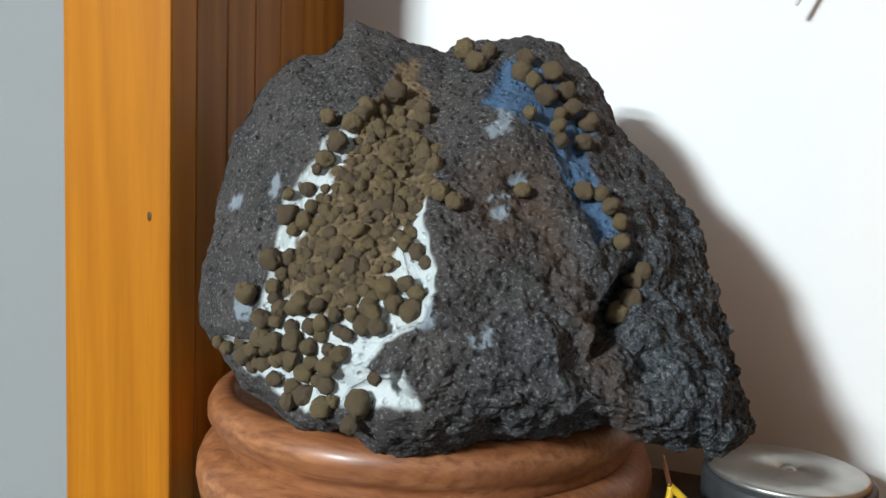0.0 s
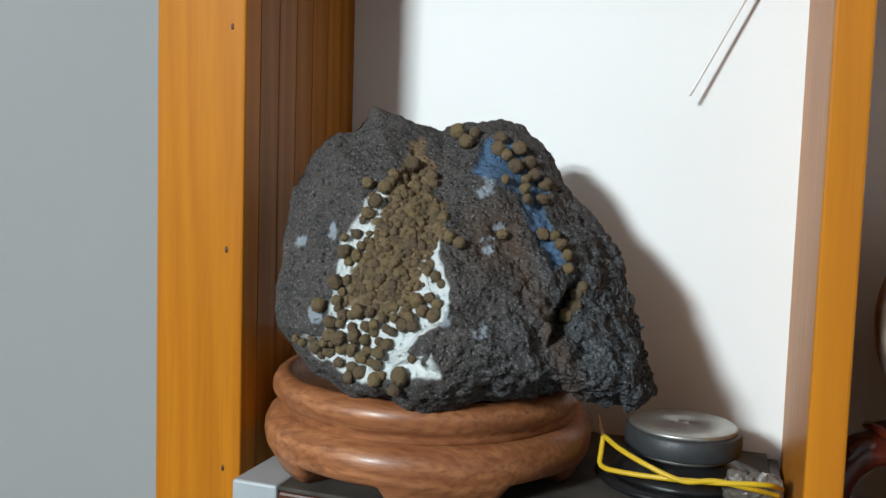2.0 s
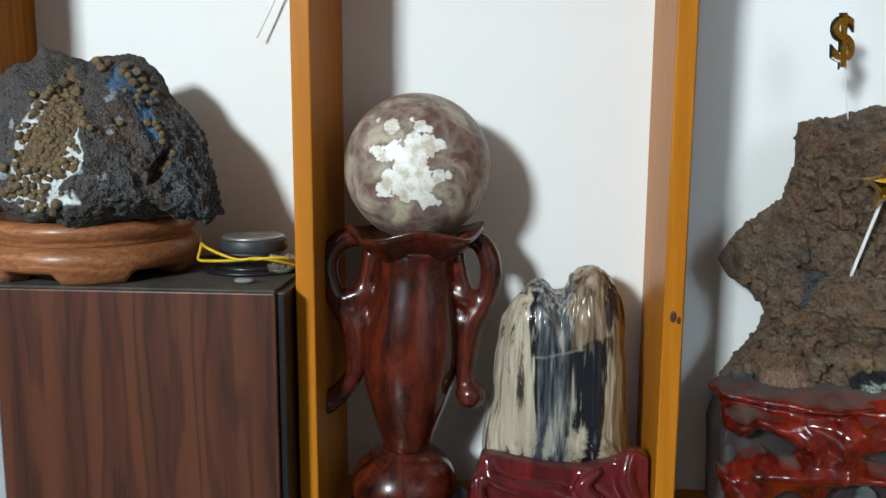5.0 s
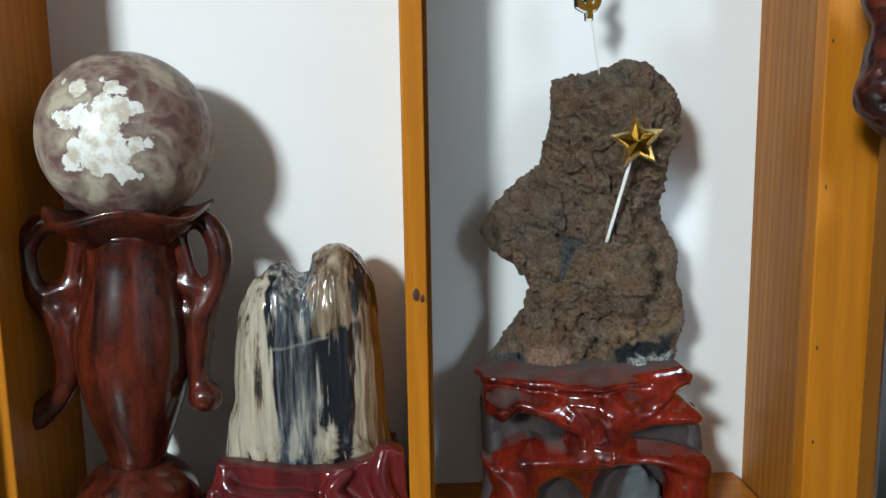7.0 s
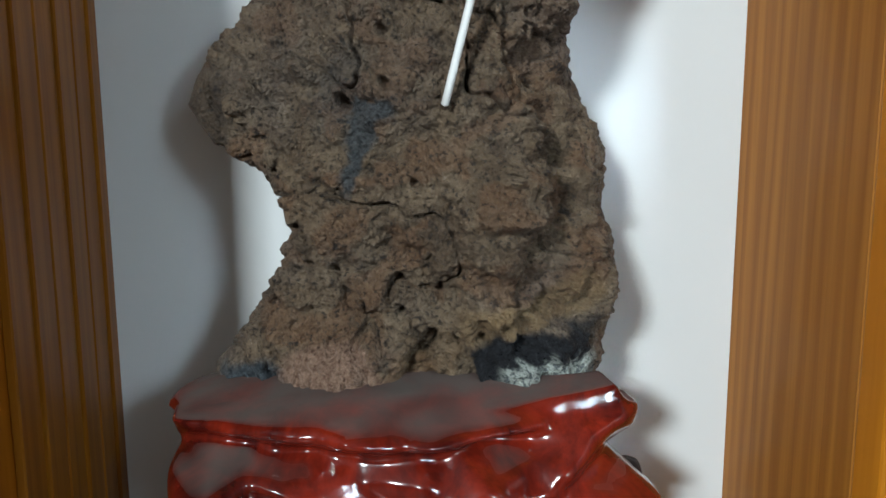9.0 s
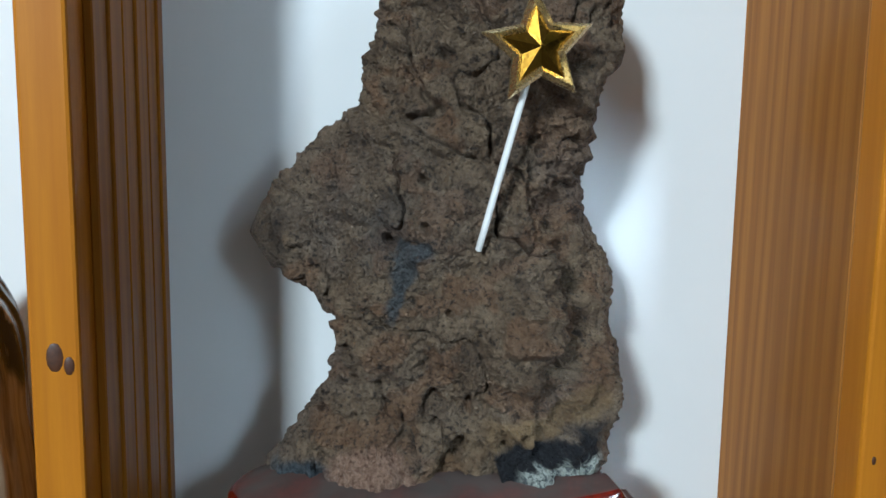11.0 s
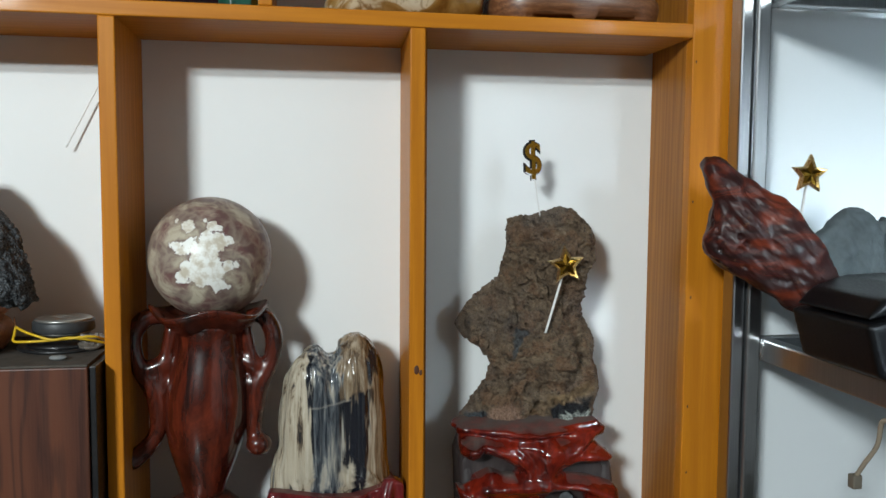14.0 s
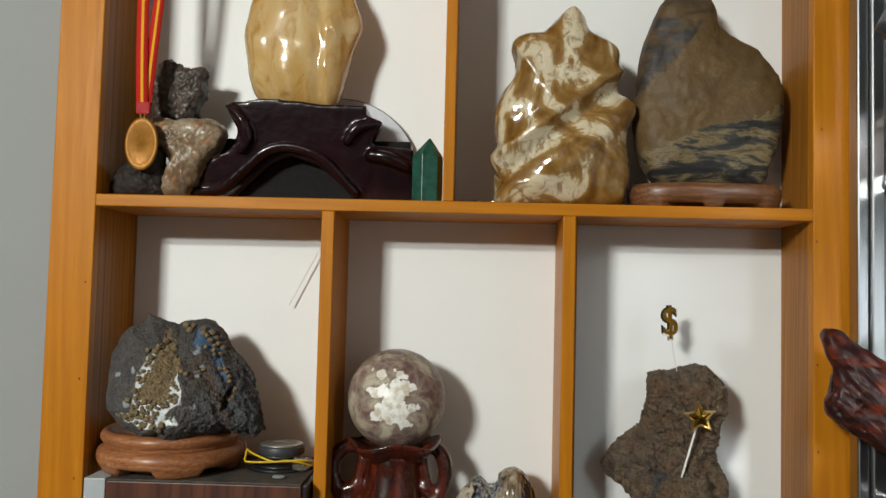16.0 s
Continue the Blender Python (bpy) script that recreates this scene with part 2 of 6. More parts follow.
# ---- materials ----
class Nodes:
    """A small builder for a node material."""

    def __init__(self, name, rough=0.5, metal=0.0, spec=0.5, coat=0.0, coat_rough=0.05):
        self.mat = bpy.data.materials.new(name)
        self.mat.use_nodes = True
        self.t = self.mat.node_tree
        self.b = self.t.nodes["Principled BSDF"]
        for key, v in (("Roughness", rough), ("Metallic", metal), ("Specular IOR Level", spec), ("Coat Weight", coat), ("Coat Roughness", coat_rough)):
            self.b.inputs[key].default_value = v
        self.co = self.t.nodes.new("ShaderNodeTexCoord").outputs["Object"]

    def link(self, a, b):
        self.t.links.new(a, b)

    def mapped(self, scale=(1, 1, 1), rot=(0, 0, 0), src=None):
        n = self.t.nodes.new("ShaderNodeMapping")
        n.inputs["Scale"].default_value = scale
        n.inputs["Rotation"].default_value = [radians(a) for a in rot]
        self.link(src or self.co, n.inputs["Vector"])
        return n.outputs[0]

    def noise(self, scale, detail=4, rough=0.55, src=None, distort=0.0, colour=False):
        n = self.t.nodes.new("ShaderNodeTexNoise")
        n.inputs["Scale"].default_value, n.inputs["Detail"].default_value = scale, detail
        n.inputs["Roughness"].default_value, n.inputs["Distortion"].default_value = rough, distort
        self.link(src or self.co, n.inputs["Vector"])
        return n.outputs["Color" if colour else "Fac"]

    def voronoi(self, scale, src=None, feature="F1", out="Distance"):
        n = self.t.nodes.new("ShaderNodeTexVoronoi")
        n.feature = feature
        n.inputs["Scale"].default_value = scale
        self.link(src or self.co, n.inputs["Vector"])
        return n.outputs[out]

    def wave(self, scale, distort, src=None, detail=3, dscale=1.0, bands="X"):
        n = self.t.nodes.new("ShaderNodeTexWave")
        n.bands_direction = bands
        for key, v in (("Scale", scale), ("Distortion", distort), ("Detail", detail), ("Detail Scale", dscale)):
            n.inputs[key].default_value = v
        self.link(src or self.co, n.inputs["Vector"])
        return n.outputs["Fac"]

    def ramp(self, fac, stops, mode="LINEAR"):
        n = self.t.nodes.new("ShaderNodeValToRGB")
        n.color_ramp.interpolation = mode
        e = n.color_ramp.elements
        while len(e) < len(stops):
            e.new(0.5)
        for s, (p, c) in zip(e, stops):
            s.position = p
            s.color = (*c, 1) if not isinstance(c, (int, float)) else (c, c, c, 1)
        self.link(fac, n.inputs[0])
        return n.outputs[0]

    def mix(self, fac, a, b, mode="MIX"):
        n = self.t.nodes.new("ShaderNodeMix")
        n.data_type, n.blend_type = "RGBA", mode
        for sock, v in ((n.inputs[0], fac), (n.inputs[6], a), (n.inputs[7], b)):
            if hasattr(v, "is_output"):
                self.link(v, sock)
            elif isinstance(v, (int, float)):
                sock.default_value = v if sock.type == "VALUE" else (v, v, v, 1)
            else:
                sock.default_value = (*v, 1)
        return n.outputs[2]

    def maths(self, op, a, b=0.0):
        n = self.t.nodes.new("ShaderNodeMath")
        n.operation = op
        for sock, v in ((n.inputs[0], a), (n.inputs[1], b)):
            if hasattr(v, "is_output"):
                self.link(v, sock)
            else:
                sock.default_value = v
        return n.outputs[0]

    def attribute(self, name):
        n = self.t.nodes.new("ShaderNodeAttribute")
        n.attribute_name = name
        return n.outputs["Fac"]

    def randomly(self):
        return self.t.nodes.new("ShaderNodeObjectInfo").outputs["Random"]

    def colour(self, c):
        if hasattr(c, "is_output"):
            self.link(c, self.b.inputs["Base Color"])
        else:
            self.b.inputs["Base Color"].default_value = (*c, 1)
        return self

    def roughness(self, c):
        self.link(c, self.b.inputs["Roughness"])
        return self

    def bump(self, h, strength=0.3, distance=0.002):
        n = self.t.nodes.new("ShaderNodeBump")
        n.inputs["Strength"].default_value, n.inputs["Distance"].default_value = strength, distance
        self.link(h, n.inputs["Height"])
        self.link(n.outputs[0], self.b.inputs["Normal"])
        return self


def pine(name, along):
    """Orange varnished pine, grain along one axis."""
    m = Nodes(name, 0.45, spec=0.15, coat=0.10, coat_rough=0.10)
    stretch = {"z": (1, 1, 0.045), "x": (0.045, 1, 1), "y": (1, 0.045, 1)}[along]
    src = m.mapped(stretch)
    grain = m.wave(26, 5.5, src, 3, 1.4, "DIAGONAL")
    fine = m.noise(260, 5, 0.65, src)
    tone = m.noise(6, 3, 0.5, m.mapped({"z": (1, 1, 0.25), "x": (0.25, 1, 1), "y": (1, 0.25, 1)}[along]))
    c = m.mix(m.maths("MULTIPLY", grain, 0.55), (0.52, 0.190, 0.008), (0.37, 0.118, 0.004))
    c = m.mix(m.ramp(fine, [(0.35, 0.0), (0.75, 0.45)]), c, (0.29, 0.085, 0.006))
    c = m.mix(m.ramp(tone, [(0.35, 0.0), (0.7, 0.5)]), c, (0.56, 0.20, 0.012))
    m.colour(c)
    m.roughness(m.ramp(fine, [(0.2, 0.36), (0.8, 0.52)]))
    return m.bump(m.mix(0.5, grain, fine), 0.08, 0.0006).mat


def plank_pine(name="pine_plank", a=(0.40, 0.155, 0.020), d=(0.22, 0.075, 0.008)):
    """Pine boards of the side panels, each a little different."""
    m = Nodes(name, 0.45, spec=0.15, coat=0.12, coat_rough=0.08)
    src = m.mapped((1, 1, 0.03))
    grain = m.wave(38, 6, src, 3, 1.6, "DIAGONAL")
    fine = m.noise(300, 4, 0.6, src)
    c = m.mix(m.maths("MULTIPLY", grain, 0.6), a, d)
    c = m.mix(m.maths("MULTIPLY", m.randomly(), 0.30), c, d)
    c = m.mix(m.ramp(fine, [(0.4, 0.0), (0.8, 0.4)]), c, tuple(0.7 * v for v in d))
    m.colour(c)
    return m.bump(fine, 0.08, 0.0006).mat


def plaster(name, base, spots=0.15, rough=0.75):
    m = Nodes(name, rough, spec=0.3)
    n = m.noise(3.5, 5, 0.6)
    f = m.noise(90, 4, 0.6)
    c = m.mix(m.ramp(n, [(0.3, 0.0), (0.75, spots)]), base, tuple(v * 0.86 for v in base))
    c = m.mix(m.ramp(m.voronoi(17), [(0.0, 0.5), (0.014, 0.0)]), c, (0.28, 0.25, 0.2))
    m.colour(c)
    return m.bump(f, 0.06, 0.0008).mat


def lacquer(name, light, dark, rough=0.16, dust=0.35, wob=0.004, coat=0.6):
    """Glossy stained carving wood with dust lying on faces that look up."""
    m = Nodes(name, rough, spec=0.35, coat=coat, coat_rough=0.07)
    src = m.mapped((1, 1, 0.22))
    g = m.noise(30, 5, 0.65, src, 1.2)
    f = m.noise(160, 4, 0.6, src)
    c = m.mix(m.ramp(g, [(0.33, 0.0), (0.68, 1.0)]), dark, light)
    c = m.mix(m.ramp(f, [(0.45, 0.0), (0.8, 0.5)]), c, tuple(v * 0.5 for v in dark))
    if dust:
        geo = m.t.nodes.new("ShaderNodeNewGeometry")
        sep = m.t.nodes.new("ShaderNodeSeparateXYZ")
        m.link(geo.outputs["Normal"], sep.inputs[0])
        up = m.maths("MULTIPLY", m.ramp(sep.outputs[2], [(0.84, 0.0), (0.97, 1.0)]), m.ramp(m.noise(28, 4), [(0.3, 0.5), (0.6, 1.0)]))
        up = m.maths("MULTIPLY", up, dust)
        c = m.mix(up, c, (0.095, 0.078, 0.066))
        m.roughness(m.maths("ADD", m.maths("MULTIPLY", up, 1.2), rough))
        m.link(m.maths("SUBTRACT", coat, m.maths("MULTIPLY", up, 1.6)), m.b.inputs["Coat Weight"])
    m.colour(c)
    big = m.noise(22, 3, 0.5)
    return m.bump(m.mix(0.10, big, g), 0.28, wob).mat


def simple(name, base, rough=0.5, metal=0.0, vary=0.2, size=60, coat=0.0, bump=0.05):
    m = Nodes(name, rough, metal, coat=coat)
    n = m.noise(size, 5, 0.6)
    m.colour(m.mix(m.ramp(n, [(0.3, 0.0), (0.75, 1.0)]), base, tuple(v * (1 - vary) for v in base)))
    m.roughness(m.ramp(m.noise(size * 2.2, 3), [(0.25, max(0.02, rough - 0.08)), (0.8, min(1, rough + 0.12))]))
    return m.bump(n, bump, 0.001).mat


PINE_Z, PINE_X, PINE_Y, PLANK = pine("pine_upright", "z"), pine("pine_level", "x"), pine("pine_deep", "y"), plank_pine()
PLANK_DARK = plank_pine("dark_varnished_plank", (0.40, 0.150, 0.010), (0.25, 0.082, 0.005))
BACK = plaster("white_laminate", (0.86, 0.87, 0.86), 0.25, 0.5)
# One wall paint, two tones: dimmer and daylit sides are put into the colour.
WALL_DIM = plaster("wall_paint", (0.30, 0.305, 0.30), 0.3)
WALL_LIT = plaster("corner_wall_paint", (0.80, 0.84, 0.86), 0.3)
ROOM = plaster("room_paint", (0.42, 0.42, 0.415), 0.3)
CEILING = plaster("ceiling_paint", (0.55, 0.55, 0.545), 0.2)
FLOOR = simple("floor_tile", (0.10, 0.085, 0.07), 0.3, vary=0.15, size=8)

# ---- the room ----
structure("floor", -4.0, 1.5, -7.0, 0.7, -0.05, 0.0, FLOOR, "plain greyish tiled room floor", "floor", 0)
structure("ceiling", -4.0, 1.5, -7.0, 0.7, 2.7, 2.75, CEILING, "plain white painted ceiling", "ceiling", 0)
structure("wall_west", -4.05, -4.0, -7.0, 0.7, 0, 2.7, ROOM, "plain pale painted wall", "wall", 0)
structure("wall_east", 1.5, 1.55, -7.0, 0.7, 0, 2.7, ROOM, "plain pale painted wall behind the metal rack", "wall", 0)
structure("wall_south", -4.0, 1.5, -7.05, -7.0, 0, 2.7, ROOM, "plain pale painted wall", "wall", 0)
structure("wall_north", -4.0, -0.387, 0.362, 0.7, 0, 2.7, WALL_DIM, "pale grey painted wall beside the wooden cabinet", "wall", 0)
structure("wall_corner", 0.979, 1.5, 0.395, 0.7, 0, 2.7, WALL_LIT, "pale painted wall behind the end of the rack", "wall", 0)

# ---- the display cabinet ----
def cabinet():
    c = thing("display_cabinet", 0.3, 0.44, 0, "built-in orange varnished pine display cabinet with white back panel", "cabinet", "", "structure")
    inv = pose(-0.3, -0.44, 0)

    def board(name, x0, x1, y0, y1, z0, z1, mat, label="", bevel=0.002):
        return part(name, bm_mesh(name, box_bm(x0, x1, y0, y1, z0, z1, bevel), mat), c, label, inv)

    panel = box_bm(-0.345, 0.94, 0.531, 0.543, 0.80, 2.3, 0)
    for v in panel.verts:
        v.co.y -= 0.014 * (v.co.x + 0.31)
    part("back_panel", bm_mesh("back_panel", panel, BACK), c, "white laminate back panel", inv)
    board("post", -0.387, -0.310, YF, YF + 0.022, 0.0, 2.3, PINE_Z)
    board("post", 0.907, 0.979, YF, YF + 0.022, 0.0, 2.3, PINE_Z)
    board("lower_shelf", -0.310, 0.907, YF + 0.001, YB - 0.0005, ZFLOOR - 0.021, ZFLOOR, PINE_X)
    board("shelf", -0.310, 0.907, YF - 0.001, YB - 0.0005, ZS0, ZS1, PINE_X)
    board("top_shelf", -0.310, 0.907, YF + 0.001, YB - 0.0005, 2.18, 2.20, PINE_X)
    board("divider", 0.080, 0.102, YF, YB - 0.0005, ZFLOOR, ZS0, PINE_Z)
    lean_board = box_bm(0.490, 0.512, YF, YB - 0.0005, ZFLOOR, ZS0, 0.002)
    for v in lean_board.verts:
        v.co.x += 0.038 * (v.co.y - YF)
    part("divider", bm_mesh("divider", lean_board, PINE_Z), c, "", inv)
    board("divider", 0.285, 0.304, YF, YB - 0.0005, ZS1, 2.18, PINE_Z)
    board("base_front", -0.310, 0.907, YF + 0.004, YF + 0.022, 0.0, ZFLOOR - 0.021, PINE_X, "plain pine base front")
    # side panels of narrow upright boards
    n = 6
    w = (YB - YF - 0.022) / n
    for first in (-0.326, 0.9075):
        for i in range(n):
            x0, x1 = first, first + 0.0155
            y0 = YF + 0.022 + i * w
            sk = 0.013 * i / n if x0 > 0 else 0.0
            x0, x1 = x0 + sk, x1 + sk
            part("plank", bm_mesh("plank", box_bm(x0, x1 + (0.0006 if first > 0 else 0.0001) * (i % 2), y0 + 0.0002, y0 + w - 0.0002, ZFLOOR - 0.02, 2.3, 0.0008, 1), PLANK if x0 > 0 else PLANK_DARK), c, "", inv)
    # narrow boards lining the second divider
    for i in range(n):
        y0 = YF + 0.022 + i * w
        part("plank", bm_mesh("plank", box_bm(0.512 + 0.038 * (y0 - YF), 0.5165 + 0.038 * (y0 - YF) + 0.0006 * (i % 2), y0 + 0.0004, y0 + w - 0.0006, ZFLOOR + 0.0005, ZS0 - 0.0005, 0.0008, 1), PLANK_DARK), c, "", inv)
    # knots
    knot = simple("knot", (0.09, 0.028, 0.008), 0.5, vary=0.5, size=400)
    for x, z, r in ((-0.324, 1.289, 0.0022), (-0.325, 1.122, 0.002), (-0.321, 1.453, 0.002), (0.915, 1.202, 0.002), (0.915, 1.035, 0.002), (0.916, 0.933, 0.0018),
                    (0.914, 1.345, 0.0018), (0.921, 1.74, 0.002), (0.913, 1.55, 0.0018), (0.501, 1.104, 0.0055), (0.507, 1.100, 0.0035)):
        v, f = ball((x, YF + 0.0002, z), (r * 0.75, 0.0007, r * 1.3), 10, 6)
        part("knot", mesh("knot", v, f, knot), c, "", inv)
    return c


cabinet()

# ---- speaker box under the first rock ----
def veneer():
    m = Nodes("walnut_veneer", 0.42, spec=0.3, coat=0.12, coat_rough=0.25)
    src = m.mapped((1, 1, 0.10))
    big = m.wave(5, 14, src, 3, 0.8, "X")
    lines = m.wave(12, 24, src, 4, 1.1, "X")
    fine = m.noise(420, 4, 0.7, m.mapped((1, 1, 0.03)))
    c = m.mix(big, (0.110, 0.036, 0.018), (0.066, 0.021, 0.012))
    c = m.mix(m.ramp(lines, [(0.5, 0.0), (0.95, 0.5)]), c, (0.014, 0.007, 0.008))
    c = m.mix(m.ramp(fine, [(0.4, 0.0), (0.8, 0.5)]), c, (0.12, 0.05, 0.027))
    m.colour(c)
    return m.bump(fine, 0.06, 0.0005).mat


VENEER = veneer()
ALU = simple("grey_painted_edge", (0.40, 0.43, 0.45), 0.42, vary=0.08, size=30)
BLACK = simple("black_plastic", (0.012, 0.012, 0.013), 0.35, vary=0.4, size=80)
DUSTY = simple("dusty_black_top", (0.085, 0.070, 0.056), 0.8, vary=0.75, size=26)
ZBOX = 1.134


def speaker():
    s = thing("speaker_box", -0.11, 0.41, ZFLOOR, "dark walnut veneered speaker box with a pale grey edge", "speaker")
    inv = pose(0.11, -0.41, -ZFLOOR)
    part("body", bm_mesh("body", box_bm(-0.2515, 0.069, 0.300, 0.522, ZFLOOR, ZBOX - 0.0035, 0.002), VENEER), s, "dark walnut veneered body", inv)
    part("top_panel", bm_mesh("top_panel", box_bm(-0.2515, 0.0688, 0.3005, 0.522, ZBOX - 0.0033, ZBOX, 0.001), DUSTY), s, "dusty dark top", inv)
    part("front_frame", bm_mesh("front_frame", box_bm(-0.2875, -0.252, 0.300, 0.522, ZFLOOR, ZBOX, 0.002), ALU), s, "pale grey painted front frame", inv)
    # Added black strip: the shaded gap next to the divider, put in as colour.
    part("back_edge", bm_mesh("back_edge", box_bm(0.0692, 0.0775, 0.306, 0.522, ZFLOOR, ZBOX - 0.004, 0.001), BLACK), s, "black edge strip", inv)


speaker()

# ---- turned wooden stand ----
def warm_wood(name, a, b, dark, coat=0.3, scale=1.0):
    m = Nodes(name, 0.42, spec=0.35, coat=coat * 0.6, coat_rough=0.22)
    src = m.mapped((0.2, 1, 1))
    g = m.wave(30 * scale, 8, src, 3, 1.2, "Z")
    f = m.noise(300, 5, 0.65, m.mapped((0.12, 1, 1)))
    t = m.noise(11, 4, 0.6)
    c = m.mix(g, a, b)
    c = m.mix(m.ramp(t, [(0.45, 0.0), (0.75, 0.7)]), c, dark)
    c = m.mix(m.ramp(f, [(0.42, 0.0), (0.66, 0.75)]), c, dark)
    m.colour(c)
    return m.bump(f, 0.08, 0.0006).mat


ROSEWOOD = warm_wood("reddish_turned_wood", (0.46, 0.195, 0.080), (0.33, 0.125, 0.047), (0.15, 0.047, 0.018))


def round_stand():
    s = thing("round_stand", -0.181, 0.405, ZBOX, "round turned reddish-brown wooden stand with scalloped feet", "stand")
    feet = 5

    def arch(a):
        k = (a * feet / (2 * math.pi) + 0.903) % 1.0
        d = min(k, 1 - k) * 2
        return float(smooth(np.array(0.46), np.array(0.60), np.array(d)) * 0.0125)

    def foot(a, i, r, z):
        if i < 4:
            return r, max(z, arch(a) + z * 0.3)
        return r, z
    body = [(0.085, 0.0), (0.104, 0.0), (0.110, 0.003), (0.114, 0.010), (0.1185, 0.018), (0.1200, 0.026), (0.1195, 0.032), (0.117, 0.038), (0.111, 0.0425), (0.080, 0.0425)]
    body = [(r * 1.03, z) for r, z in body]
    part("body", mesh("body", *lathe(body, 180, foot), ROSEWOOD), s, "rounded body with scalloped lower edge")
    rim = [(0.080, 0.0425), (0.1085, 0.043), (0.1075, 0.046), (0.1085, 0.049), (0.112, 0.0515), (0.1145, 0.056), (0.1145, 0.061), (0.112, 0.066), (0.1075, 0.0695),
           (0.103, 0.070), (0.1005, 0.067), (0.100, 0.056), (0.060, 0.054)]
    rim = [(r * 1.03, z) for r, z in rim]
    part("rim", mesh("rim", *lathe(rim, 144), ROSEWOOD), s, "moulded upper rim")


round_stand()

# ---- dark volcanic rock with mineral nodules ----
PATCH = [(-0.058, 1.370), (-0.052, 1.358), (-0.046, 1.345), (-0.055, 1.330), (-0.041, 1.327), (-0.038, 1.297), (-0.034, 1.280), (-0.033, 1.272), (-0.043, 1.257), (-0.058, 1.243), (-0.042, 1.245), (-0.039, 1.228),
         (-0.050, 1.224), (-0.069, 1.226), (-0.085, 1.219), (-0.113, 1.228), (-0.128, 1.240), (-0.112, 1.244), (-0.105, 1.275), (-0.104, 1.301), (-0.097, 1.313), (-0.091, 1.331), (-0.066, 1.347), (-0.062, 1.358)]
BLUE = [(-0.016, 1.352), (-0.006, 1.374), (0.006, 1.377), (0.022, 1.367), (0.037, 1.343), (0.034, 1.322), (0.041, 1.296), (0.033, 1.292), (0.022, 1.316), (0.014, 1.338)]


def rock_relief(p):
    rough = 0.55 + 0.45 * smooth(-0.05, 0.06, p[:, 0] + 0.6 * (1.27 - p[:, 2]) + 0.02 * fbm(p, 0.06, 2, 0.5, 77))
    h = 0.0045 * fbm(p, 0.06, 3, 0.5, 5) + rough * (0.0024 * fbm(p, 0.011, 4, 0.65, 9) + 0.0009 * clumps(p, 0.005, 15))
    d, i = cells(p, 0.0075, 21)
    h -= np.where(i > 0.60, 0.0030 * i * (1 - smooth(0.06, 0.12 + 0.30 * (i - 0.5), d)), 0)
    d, i = cells(p, 0.020, 41)
    h -= np.where(i > 0.72, 0.0050 * (1 - smooth(0.08, 0.24, d)), 0)
    # broken steps down the lower flank
    flank = smooth(0.055, 0.075, p[:, 0] + 0.25 * (p[:, 2] - 1.22)) * smooth(1.27, 1.24, p[:, 2])
    h += flank * 0.0045 * np.round(1.6 * fbm(p, 0.022, 2, 0.5, 25))
    facing = p[:, 1] < 0.5 * (p[:, 2] - 1.255)
    s = in_polygon(p[:, 0], p[:, 2], PATCH) + 0.0035 * fbm(p, 0.016, 3, 0.5, 3)
    h = np.where(facing, h * smooth(-0.006, 0.003, s) - 0.006 * (1 - smooth(-0.005, 0.002, s)), h)
    b = in_polygon(p[:, 0], p[:, 2], BLUE) + 0.003 * fbm(p, 0.014, 3, 0.5, 13)
    h -= np.where(facing, 0.003 * (1 - smooth(-0.003, 0.002, b)), 0)
    # the open cavity, and the crack that runs up to the notch in the crown
    e = np.hypot((p[:, 0] - 0.044 - 0.55 * (p[:, 2] - 1.266)) / 0.010, (p[:, 2] - 1.266) / 0.022)
    h -= np.where(facing, 0.015 * (1 - smooth(0.55, 1.0, e)), 0)
    g = np.abs(p[:, 0] - (0.012 + 0.35 * (1.29 - p[:, 2])) + 0.004 * fbm(p, 0.03, 2, 0.5, 8))
    h -= np.where(facing & (p[:, 2] < 1.32), 0.004 * (1 - smooth(0.002, 0.014, g)), 0)
    return h


